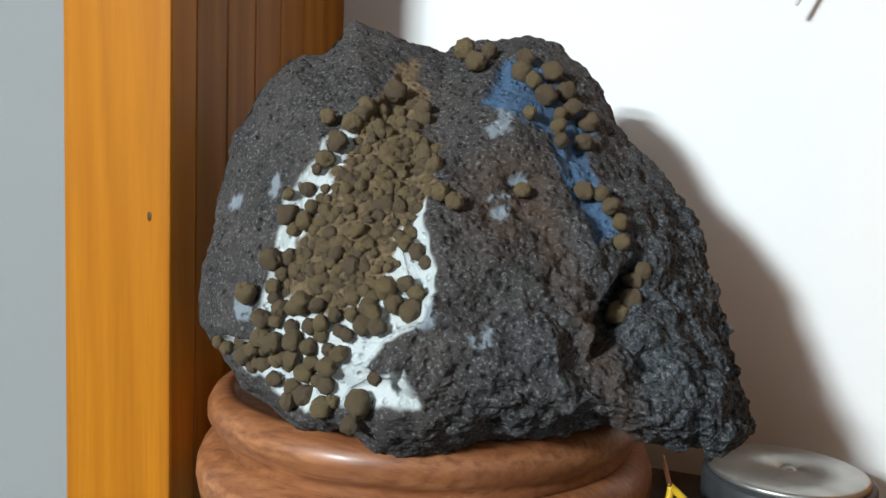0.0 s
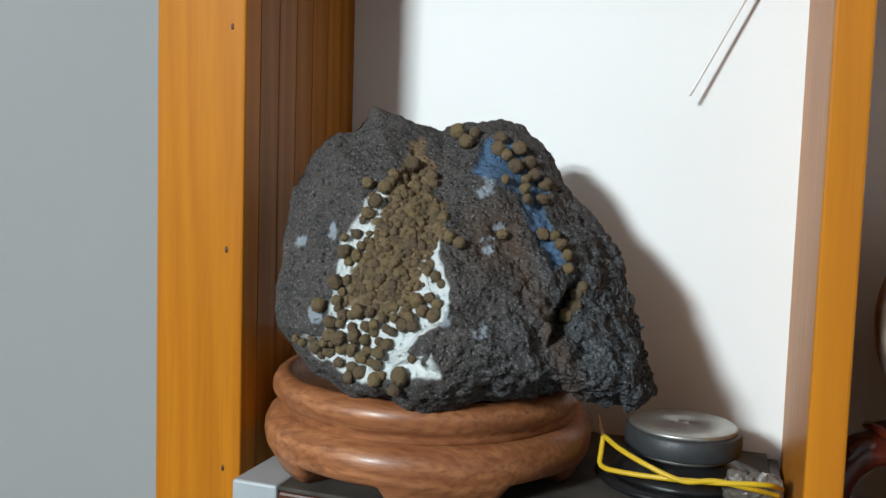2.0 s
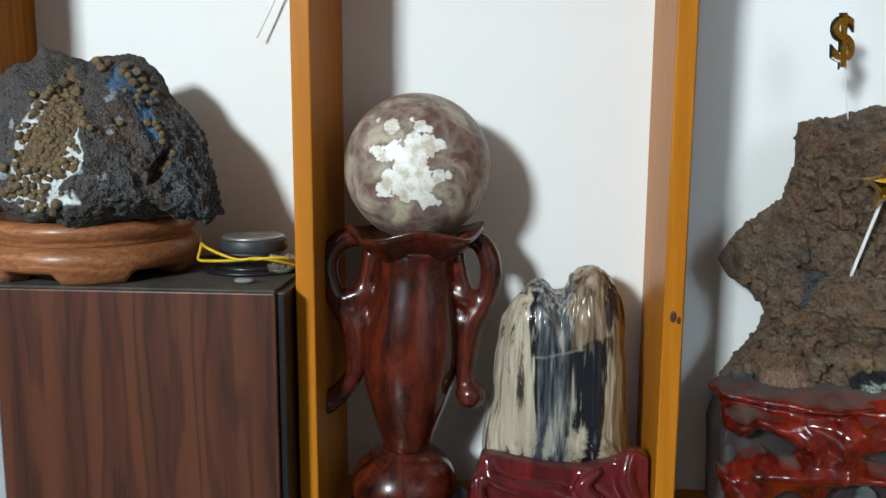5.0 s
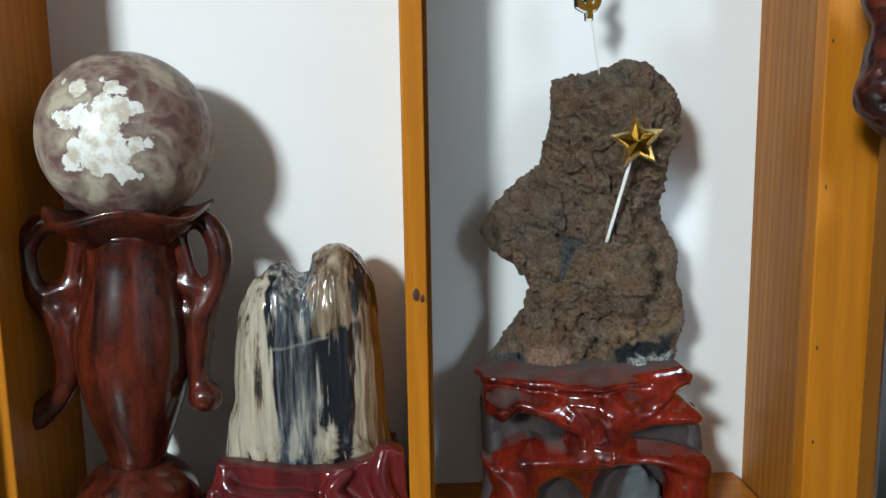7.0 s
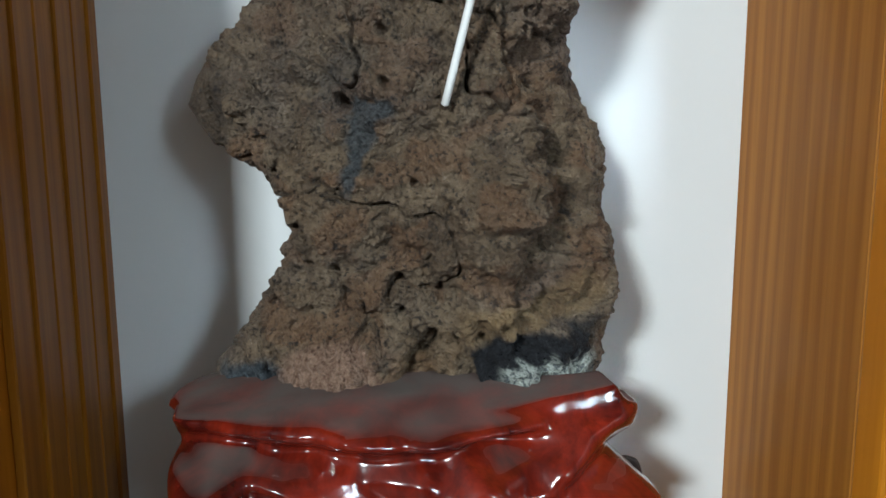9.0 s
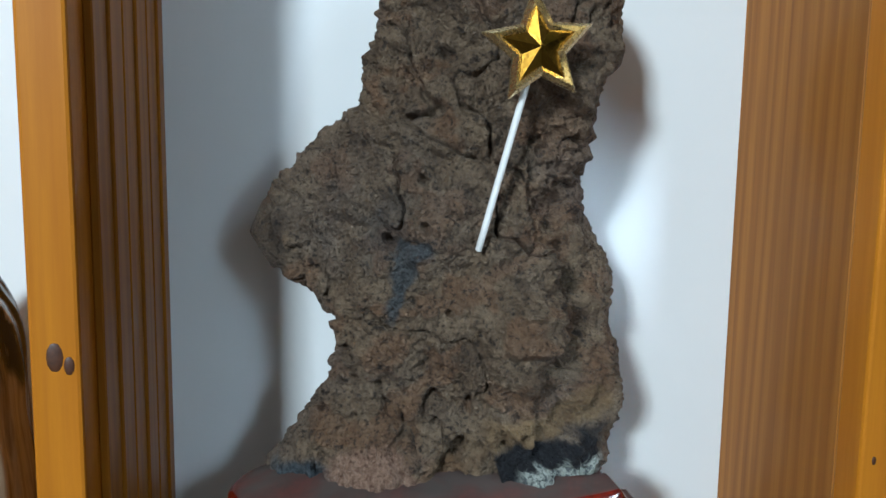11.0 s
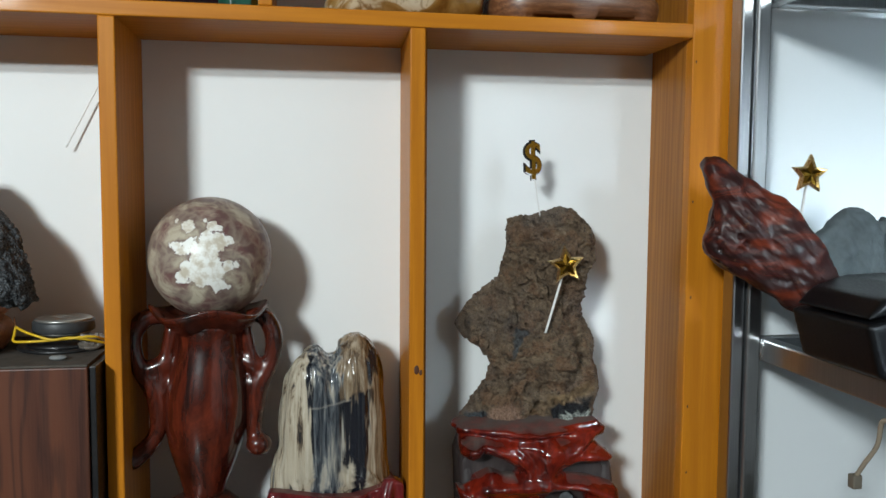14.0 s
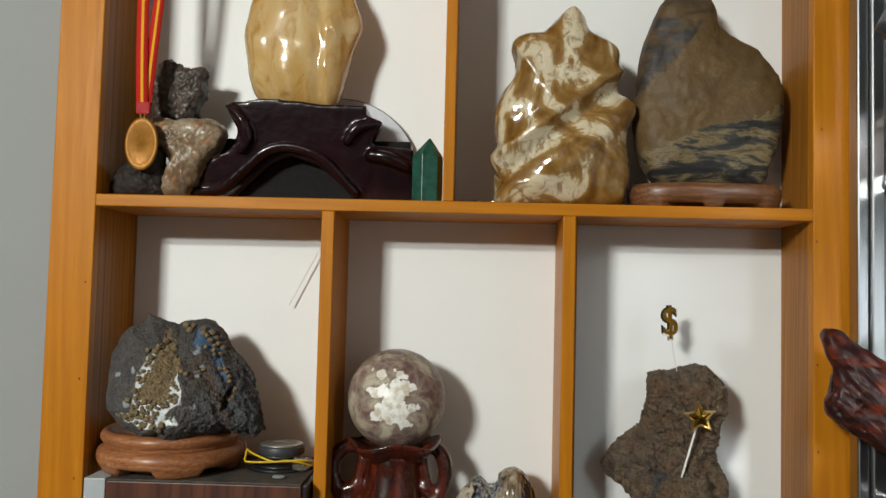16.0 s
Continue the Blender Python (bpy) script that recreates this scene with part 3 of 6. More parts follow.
def rock_masks(p):
    facing = (p[:, 1] < 0.5 * (p[:, 2] - 1.255)).astype(float)
    s = in_polygon(p[:, 0], p[:, 2], PATCH) + 0.0035 * fbm(p, 0.016, 3, 0.5, 3)
    b = in_polygon(p[:, 0], p[:, 2], BLUE) + 0.003 * fbm(p, 0.014, 3, 0.5, 13)
    spots = np.full(len(p), 9.0)
    for u, z, r, k in ((-0.015, 1.259, 0.0062, -1), (-0.010, 1.342, 0.0075, -1), (-0.008, 1.304, 0.0048, -1), (-0.133, 1.301, 0.0048, 1), (-0.110, 1.309, 0.0035, 1), (0.000, 1.316, 0.0042, 1), (-0.037, 1.264, 0.0065, 1), (-0.117, 1.258, 0.005, 1)):
        here = np.hypot((p[:, 0] - u) * 1.15, (p[:, 2] - z)) - r
        if k < 0:
            here = np.maximum(here, r * 0.75 - np.hypot(p[:, 0] - u + 0.7 * r, p[:, 2] - z - 0.45 * r))
        spots = np.minimum(spots, here)
    spots += 0.0022 * fbm(p, 0.006, 3, 0.6, 31)
    crust = smooth(0.010, -0.010, np.abs(p[:, 0] - (0.018 + 0.45 * (1.28 - p[:, 2]))) - 0.006) * smooth(1.33, 1.30, p[:, 2])
    crust = np.maximum(crust, 0.7 * smooth(0.0, -0.02, np.hypot(p[:, 0] + 0.005, p[:, 2] - 1.31) - 0.03))
    band = np.abs(p[:, 0] + 0.072 - 0.35 * (p[:, 2] - 1.28)) - 0.021 + 0.006 * fbm(p, 0.012, 3, 0.6, 55)
    band = np.maximum(band, 1.262 + 0.01 * fbm(p, 0.02, 2, 0.5, 57) - p[:, 2])
    return {"earth": facing * smooth(0.002, -0.002, np.maximum(band, s - 0.006)), "white": facing * smooth(0.001, -0.001, s), "blue": facing * smooth(0.002, -0.002, b), "spot": facing * smooth(0.001, -0.001, spots), "crust": facing * crust,
            "cool": smooth(-0.02, 0.08, p[:, 0] + 0.6 * (1.27 - p[:, 2]) + 0.02 * fbm(p, 0.06, 2, 0.5, 77))}


def rock_material():
    m = Nodes("vesicular_basalt", 0.85, spec=0.3)
    f = m.noise(420, 6, 0.7)
    n = m.noise(38, 5, 0.6)
    warm = m.mix(m.ramp(n, [(0.3, 0.0), (0.7, 1.0)]), (0.088, 0.076, 0.069), (0.046, 0.042, 0.041))
    cool = m.mix(m.ramp(f, [(0.40, 0.0), (0.66, 1.0)]), (0.014, 0.016, 0.018), (0.125, 0.136, 0.148))
    c = m.mix(m.attribute("cool"), warm, cool)
    c = m.mix(m.ramp(m.noise(700, 3, 0.6), [(0.54, 0.0), (0.68, 0.8)]), c, (0.24, 0.235, 0.23))
    # Pits as near-black dots: the shade of their hollows is put into the colour.
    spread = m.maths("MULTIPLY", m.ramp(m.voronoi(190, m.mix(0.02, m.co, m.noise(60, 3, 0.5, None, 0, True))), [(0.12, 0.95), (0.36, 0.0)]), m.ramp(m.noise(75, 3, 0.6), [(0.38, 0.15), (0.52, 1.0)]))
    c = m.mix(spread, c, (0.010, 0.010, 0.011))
    c = m.mix(m.maths("MULTIPLY", m.attribute("crust"), m.ramp(n, [(0.35, 0.3), (0.6, 0.8)])), c, (0.115, 0.066, 0.038))
    c = m.mix(m.maths("MULTIPLY", m.attribute("blue"), m.ramp(f, [(0.3, 0.5), (0.6, 0.95)])), c, (0.085, 0.165, 0.29))
    c = m.mix(m.maths("MULTIPLY", m.attribute("spot"), 0.75), c, (0.36, 0.41, 0.46))
    c = m.mix(m.attribute("white"), c, m.mix(m.ramp(n, [(0.35, 0.0), (0.75, 1.0)]), (0.80, 0.83, 0.81), (0.60, 0.66, 0.67)))
    c = m.mix(m.attribute("earth"), c, m.mix(m.ramp(f, [(0.35, 0.0), (0.7, 1.0)]), (0.12, 0.078, 0.042), (0.27, 0.195, 0.11)))
    m.colour(c)
    return m.bump(m.mix(0.5, f, m.ramp(m.voronoi(210), [(0.08, 0.0), (0.34, 1.0)])), 1.0, 0.0032).mat


def nodule_material():
    m = Nodes("mineral_nodule", 0.75, spec=0.35)
    n = m.noise(700, 5, 0.7)
    c = m.mix(m.randomly(), (0.30, 0.215, 0.105), (0.165, 0.115, 0.078))
    c = m.mix(m.ramp(n, [(0.4, 0.0), (0.75, 0.6)]), c, (0.30, 0.225, 0.10))
    c = m.mix(m.ramp(m.noise(160, 4), [(0.50, 0.0), (0.68, 0.7)]), c, (0.075, 0.050, 0.033))
    m.colour(c)
    return m.bump(m.mix(0.5, n, m.noise(260, 4, 0.6)), 0.9, 0.0018).mat


def volcanic_rock():
    outline = [(-0.090, 1.400), (-0.070, 1.393), (-0.038, 1.380), (-0.026, 1.385), (0.005, 1.389), (0.022, 1.384), (0.039, 1.369), (0.047, 1.355), (0.062, 1.338), (0.081, 1.317), (0.090, 1.292),
               (0.093, 1.270), (0.100, 1.258), (0.102, 1.238), (0.108, 1.221), (0.109, 1.206), (0.079, 1.203), (0.055, 1.208), (0.007, 1.201), (-0.035, 1.195), (-0.059, 1.194), (-0.075, 1.202),
               (-0.096, 1.204), (-0.122, 1.216), (-0.137, 1.231), (-0.147, 1.245), (-0.150, 1.260), (-0.148, 1.291), (-0.148, 1.317), (-0.146, 1.334), (-0.137, 1.359), (-0.122, 1.379), (-0.105, 1.381)]
    rock = thing("volcanic_rock", -0.12, 0.36, 0, "dark grey vesicular volcanic rock with white pocket and brown nodules", "rock", rz=20)
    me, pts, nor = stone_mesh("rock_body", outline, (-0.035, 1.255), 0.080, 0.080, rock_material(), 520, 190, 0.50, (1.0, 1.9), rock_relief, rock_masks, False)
    part("rock_body", me, rock)
    mat = nodule_material()
    shapes = []
    for k in range(5):
        v, f = ball((0, 0, 0), 1.0, 20, 14)
        v = np.array(v)
        v = v * (1 + 0.16 * fbm(v + 5 * k, 0.9, 2, 0.5, k) + 0.12 * fbm(v + 9 * k, 0.30, 3, 0.6, k))[:, None]
        shapes.append(mesh("nodule", v, f, mat))
    rng = random.Random(4)
    placed = []

    def drop(u, z, r, sink=0.25, label=""):
        i = int(np.argmin((pts[:, 0] - u) ** 2 + (pts[:, 2] - z) ** 2 + np.where(pts[:, 1] > 0.5 * (pts[:, 2] - 1.255), 1, 0)))
        q = Vector(pts[i]) + Vector(nor[i]) * r * (1 - 2 * sink)
        m = Matrix.Translation(q) @ Euler([rng.uniform(0, 6) for _ in range(3)]).to_matrix().to_4x4() @ Matrix.Diagonal((r, r * rng.uniform(0.85, 1.1), r * rng.uniform(0.85, 1.1), 1))
        part("nodule", shapes[rng.randrange(5)], rock, label, m)
        placed.append((u, z, r))

    # dense crust along the middle of the white pocket, single nodules towards its edges
    tries = 0
    while len(placed) < 285 and tries < 9000:
        tries += 1
        u, z = rng.uniform(-0.13, -0.03), rng.uniform(1.213, 1.352)
        s = float(in_polygon(np.array([u]), np.array([z]), PATCH)[0])
        mid = -0.072 + 0.35 * (z - 1.28)
        dense = abs(u - mid) < 0.023 and z > 1.262
        lower = z < 1.235
        r = rng.uniform(0.0026, 0.0050) if not dense else rng.uniform(0.0018, 0.0050) * rng.uniform(0.6, 1.0)
        if s > (0.004 if dense else -0.001) or any((u - a) ** 2 + (z - b) ** 2 < ((r + c) * (0.50 if dense else 0.60)) ** 2 for a, b, c in placed):
            continue
        if lower and rng.random() < 0.45 or (not dense and rng.random() < (0.12 if abs(u - mid) < 0.024 else 0.72)):
            continue
        if u > -0.066 and z < 1.252 or (not dense and s > -0.004 and rng.random() < 0.6):
            continue
        drop(u, z, r, rng.uniform(0.35, 0.72) if dense else rng.uniform(0.0, 0.3))
    for u, z, r in ((-0.061, 1.231, 0.0058), (-0.053, 1.240, 0.003), (-0.064, 1.221, 0.0038), (-0.060, 1.352, 0.0058), (-0.088, 1.339, 0.0038), (-0.128, 1.240, 0.003), (-0.123, 1.239, 0.003), (-0.112, 1.262, 0.0045)):
        drop(u, z, r, 0.0)
    for u, z, r in ((-0.026, 1.378, 0.0055), (-0.020, 1.370, 0.0055), (-0.014, 1.378, 0.004), (0.003, 1.375, 0.0042), (0.001, 1.366, 0.005), (0.007, 1.362, 0.0045), (0.016, 1.367, 0.0052), (0.012, 1.354, 0.0052),
                    (0.021, 1.357, 0.0050), (0.025, 1.348, 0.0046), (0.019, 1.346, 0.0036), (0.018, 1.339, 0.004), (0.018, 1.333, 0.0035), (0.033, 1.342, 0.0054), (0.029, 1.332, 0.0042), (0.005, 1.345, 0.0032),
                    (0.028, 1.310, 0.0042), (0.036, 1.309, 0.0040), (0.039, 1.303, 0.0042), (0.043, 1.297, 0.0038), (0.044, 1.289, 0.0036), (0.042, 1.257, 0.0052), (0.046, 1.264, 0.0050), (0.050, 1.271, 0.0048), (0.053, 1.276, 0.0042),
                    (0.001, 1.310, 0.0035), (-0.033, 1.308, 0.004), (-0.027, 1.304, 0.004)):
        drop(u, z, r, 0.1)


volcanic_rock()

# ---- sphere on its vase-shaped stand ----
def sphere_masks(p):
    # white branching patch on the side towards the room
    q = np.stack([p[:, 0], p[:, 2]], 1)
    v = np.full(len(p), 9.0)
    for x, z, r in ((0.000, 0.006, 0.020), (-0.020, 0.022, 0.011), (-0.034, 0.018, 0.009), (-0.041, 0.021, 0.006), (0.018, 0.027, 0.013), (0.030, 0.029, 0.008), (-0.018, -0.010, 0.014), (-0.030, -0.021, 0.010),
                    (0.012, -0.012, 0.016), (0.031, -0.006, 0.007), (0.040, -0.005, 0.005), (0.016, -0.030, 0.011), (0.024, -0.034, 0.006), (0.010, 0.048, 0.008), (0.018, 0.046, 0.006), (-0.022, 0.047, 0.009),
                    (-0.038, 0.055, 0.003), (0.000, 0.054, 0.003), (-0.004, -0.022, 0.013), (0.004, 0.030, 0.012)):
        v = np.minimum(v, np.hypot(q[:, 0] - x - 0.001, q[:, 1] - z) - r * 0.92)
    return {"patch": np.where(p[:, 1] < 0, v * 100, 9.0)}


def sphere_material():
    m = Nodes("mottled_polished_stone", 0.36, spec=0.35, coat=0.0)
    warp = m.noise(16, 4, 0.6, None, 1.5)
    rings = m.wave(9, 9, None, 4, 1.3, "DIAGONAL")
    n = m.noise(22, 5, 0.6, None, 1.0)
    c = m.mix(m.ramp(n, [(0.41, 0.0), (0.57, 1.0)]), (0.50, 0.44, 0.33), (0.175, 0.088, 0.082))
    c = m.mix(m.ramp(rings, [(0.35, 0.0), (0.75, 0.7)]), c, (0.135, 0.08, 0.075))
    edge = m.voronoi(42, m.mix(0.035, m.co, m.noise(30, 3, 0.5, None, 0, True)), "DISTANCE_TO_EDGE")
    c = m.mix(m.ramp(edge, [(0.02, 0.32), (0.20, 0.0)]), c, (0.46, 0.40, 0.30))
    c = m.mix(m.ramp(warp, [(0.6, 0.0), (0.74, 0.75)]), c, (0.12, 0.10, 0.07))
    d = m.maths("ADD", m.attribute("patch"), m.maths("MULTIPLY", m.maths("SUBTRACT", m.noise(95, 5, 0.7), 0.5), 2.2))
    c = m.mix(m.ramp(d, [(0.0, 0.6), (0.55, 0.0)]), c, (0.12, 0.058, 0.06))
    c = m.mix(m.ramp(d, [(0.0, 1.0), (0.08, 0.0)]), c, m.mix(m.ramp(m.noise(70, 5, 0.65), [(0.45, 0.0), (0.62, 1.0)]), (0.88, 0.87, 0.82), (0.60, 0.53, 0.42)))
    m.colour(c)
    return m.bump(m.noise(90, 4), 0.04, 0.0006).mat


def stone_sphere():
    me = mesh("sphere", *ball((0, 0, 0), 0.0865, 128, 96), sphere_material())
    co = np.array([v.co for v in me.vertices])
    me.attributes.new("patch", "FLOAT", "POINT").data.foreach_set("value", np.ascontiguousarray(sphere_masks(co)["patch"], np.float32))
    ob = tagged(new("stone_sphere", me), "polished mottled brown stone ball with a white crystal patch", "stone ball")
    ob.matrix_world = pose(0.211, 0.42, 1.2615)


stone_sphere()
VASEWOOD = lacquer("dark_red_lacquered_wood", (0.138, 0.021, 0.008), (0.009, 0.003, 0.0025), 0.27, 0.12, 0.0014, 0.7)


def vase_stand():
    s = thing("carved_vase_stand", 0.207, 0.42, ZFLOOR, "dark red lacquered carved wooden vase-shaped stand with two arms", "stand")
    foot = [(0.070, 0.0), (0.084, 0.0), (0.088, 0.008), (0.080, 0.016), (0.060, 0.020)]
    part("foot", mesh("foot", *lathe(foot, 64), BLACK), s, "dark round foot")
    bulb = [(0.05, 0.020), (0.062, 0.024), (0.066, 0.038), (0.064, 0.054), (0.055, 0.070), (0.042, 0.082), (0.030, 0.088), (0.02, 0.09)]
    part("bulb", mesh("bulb", *lathe(bulb, 64, lambda a, i, r, zz: (r * (1 + 0.03 * math.sin(2 * a)), zz)), VASEWOOD), s, "bulging lower knob", pose(-0.013, 0, 0))
    body = [(0.020, 0.084), (0.030, 0.090), (0.0305, 0.098), (0.036, 0.115), (0.045, 0.140), (0.053, 0.165), (0.0585, 0.190), (0.0610, 0.215), (0.0605, 0.240), (0.0580, 0.262), (0.0540, 0.285),
            (0.0505, 0.305), (0.049, 0.320), (0.052, 0.335), (0.054, 0.340), (0.050, 0.342)]
    lobes = lambda a, i, r, zz: (r * (1 + 0.010 * math.sin(3 * a + 0.5) * min(1, zz / 0.2)), zz)
    v, f = lathe(body, 72, lobes)
    v = [(x - 0.014 * (1 - zz / 0.30), y, zz) for x, y, zz in v]
    part("body", mesh("body", v, f, VASEWOOD), s, "swelling vase body")
    ruffle = lambda a, i, r, zz: (r * (1 + 0.05 * math.sin(5 * a) * (i / 8)), zz + 0.006 * math.sin(4 * a + 0.8) * min(1, r / 0.06))
    collar = [(0.046, 0.330), (0.055, 0.336), (0.068, 0.345), (0.080, 0.356), (0.0845, 0.362), (0.082, 0.365), (0.070, 0.358), (0.052, 0.350), (0.030, 0.346)]
    part("collar", mesh("collar", *lathe(collar, 96, ruffle), VASEWOOD), s, "wavy flaring collar")
    left = [(-0.060, 0, 0.350), (-0.085, -0.004, 0.350), (-0.104, -0.008, 0.325), (-0.098, -0.010, 0.285), (-0.074, -0.010, 0.245), (-0.069, -0.010, 0.215), (-0.073, -0.010, 0.185), (-0.088, -0.010, 0.162), (-0.108, -0.012, 0.146)]
    rl = [0.010, 0.013, 0.0135, 0.0125, 0.016, 0.015, 0.012, 0.013, 0.015]
    web = lambda sg: tube([(sg * 0.050, -0.006, 0.335), (sg * 0.058, -0.008, 0.300), (sg * 0.070, -0.010, 0.262), (sg * 0.070, -0.010, 0.225)], [0.011, 0.010, 0.012, 0.012])
    bridge = lambda sg: tube([(sg * 0.048, -0.004, 0.288), (sg * 0.066, -0.008, 0.282), (sg * 0.084, -0.010, 0.276)], [0.014, 0.014, 0.012])
    lower = lambda sg: tube([(sg * 0.050, -0.004, 0.262), (sg * 0.064, -0.008, 0.245), (sg * 0.064, -0.008, 0.215)], [0.014, 0.014, 0.010])
    carved("arm", [tube(left, rl, 40), ball((-0.108, -0.012, 0.147), (0.018, 0.016, 0.015)), web(-1), bridge(-1), lower(-1)], VASEWOOD, s, "curling carved arm", 0.003, 4)
    right = [(0.055, 0, 0.350), (0.078, -0.004, 0.350), (0.092, -0.008, 0.322), (0.088, -0.010, 0.285), (0.070, -0.010, 0.250), (0.064, -0.010, 0.215), (0.063, -0.010, 0.188), (0.066, -0.012, 0.168), (0.072, -0.014, 0.160)]
    carved("arm", [tube(right, rl, 40), ball((0.070, -0.014, 0.163), (0.019, 0.018, 0.017)), web(1), bridge(0.92), lower(0.95)], VASEWOOD, s, "curling carved arm", 0.003, 4)


vase_stand()

# ---- petrified wood on red stand ----
def petrified_material():
    m = Nodes("striped_petrified_wood", 0.2, coat=0.5, coat_rough=0.08)
    src = m.mapped((1, 1, 0.05), (0, 3, 0))
    w = m.noise(90, 6, 0.68, src, 0.35)
    w2 = m.noise(120, 4, 0.6, m.mapped((1, 1, 0.06)))
    c = m.ramp(w, [(0.36, (0.030, 0.027, 0.026)), (0.41, (0.16, 0.12, 0.08)), (0.46, (0.40, 0.34, 0.25)), (0.70, (0.60, 0.54, 0.43))])
    brown = m.ramp(w, [(0.38, (0.05, 0.032, 0.02)), (0.48, (0.20, 0.14, 0.085)), (0.62, (0.36, 0.29, 0.20))])
    grey = m.ramp(w2, [(0.36, (0.018, 0.022, 0.030)), (0.48, (0.09, 0.10, 0.11)), (0.62, (0.38, 0.36, 0.31))])
    c = m.mix(m.attribute("tan"), c, brown)
    c = m.mix(m.attribute("grey"), c, grey)
    c = m.mix(m.maths("MULTIPLY", m.attribute("dark"), m.ramp(w2, [(0.58, 1.0), (0.66, 0.2)])), c, (0.012, 0.013, 0.018))
    c = m.mix(m.maths("MULTIPLY", m.attribute("crack"), 0.35), c, (0.46, 0.42, 0.36))
    c = m.mix(m.ramp(w2, [(0.58, 0.0), (0.78, 0.5)]), c, (0.24, 0.16, 0.085))
    m.colour(c)
    return m.bump(m.mix(0.5, w, w2), 0.25, 0.0015).mat


RED = lacquer("red_lacquered_root_wood", (0.22, 0.017, 0.006), (0.042, 0.004, 0.003), 0.15, 0.9, 0.006, 0.45)
DARKRED = lacquer("crimson_lacquered_wood", (0.165, 0.016, 0.017), (0.075, 0.009, 0.011), 0.15, 0.3)


def petrified_wood():
    outline = [(-0.093, 0.890), (-0.095, 0.989), (-0.090, 1.050), (-0.080, 1.088), (-0.063, 1.115), (-0.043, 1.126), (-0.020, 1.121), (0.000, 1.136), (0.022, 1.146), (0.040, 1.134),
               (0.053, 1.108), (0.058, 1.065), (0.061, 0.993), (0.066, 0.927), (0.066, 0.890)]

    def relief(p):
        q = p.copy()
        q[:, 2] *= 0.06
        ridge = -0.007 * np.exp(-((p[:, 0] + 0.018) / 0.008) ** 2) * smooth(1.0, 1.10, p[:, 2])
        return 0.0035 * fbm(q, 0.022, 3, 0.55, 51) + 0.0012 * fbm(q, 0.006, 2, 0.5, 52) + 0.0025 * fbm(p, 0.05, 2, 0.5, 53) + ridge

    def masks(p):
        q = p * np.array((1, 1, 0.10))
        x, z = p[:, 0] + 0.009 * fbm(q, 0.012, 3, 0.6, 54), p[:, 2] + 0.02 * fbm(p * np.array((1, 1, 0.3)), 0.012, 3, 0.6, 55)
        inside = lambda a, b, lo, hi, e=0.002: smooth(a - e, a + e, x) * smooth(b + e, b - e, x) * smooth(lo - 0.008, lo + 0.008, z) * smooth(hi + 0.006, hi - 0.006, z)
        dark = np.maximum.reduce([inside(-0.008, 0.036, 0.955, 1.062), inside(0.010, 0.034, 0.88, 0.97), inside(0.034, 0.066, 1.080, 1.15), inside(-0.075, -0.066, 0.88, 0.935), inside(-0.052, -0.040, 0.97, 1.11)])
        crack = smooth(0.0016, 0.0006, np.abs(p[:, 2] - 1.050 - 0.15 * p[:, 0] - 0.002 * fbm(p, 0.02, 2, 0.5, 56))) * inside(-0.055, 0.008, 1.0, 1.1)
        return {"dark": dark, "grey": inside(-0.050, -0.006, 0.85, 1.16), "tan": np.maximum(inside(-0.006, 0.036, 1.05, 1.16), inside(0.040, 0.080, 0.85, 1.16)), "crack": crack}

    ob = thing("petrified_wood", 0.4, 0.43, 0, "polished petrified wood block striped black, cream and brown", "fossil wood")
    me, _, _ = stone_mesh("stone", outline, (-0.015, 1.0), 0.050, 0.045, petrified_material(), 260, 80, 0, (0.75, 0.7), relief, masks)
    part("stone", me, ob)


petrified_wood()

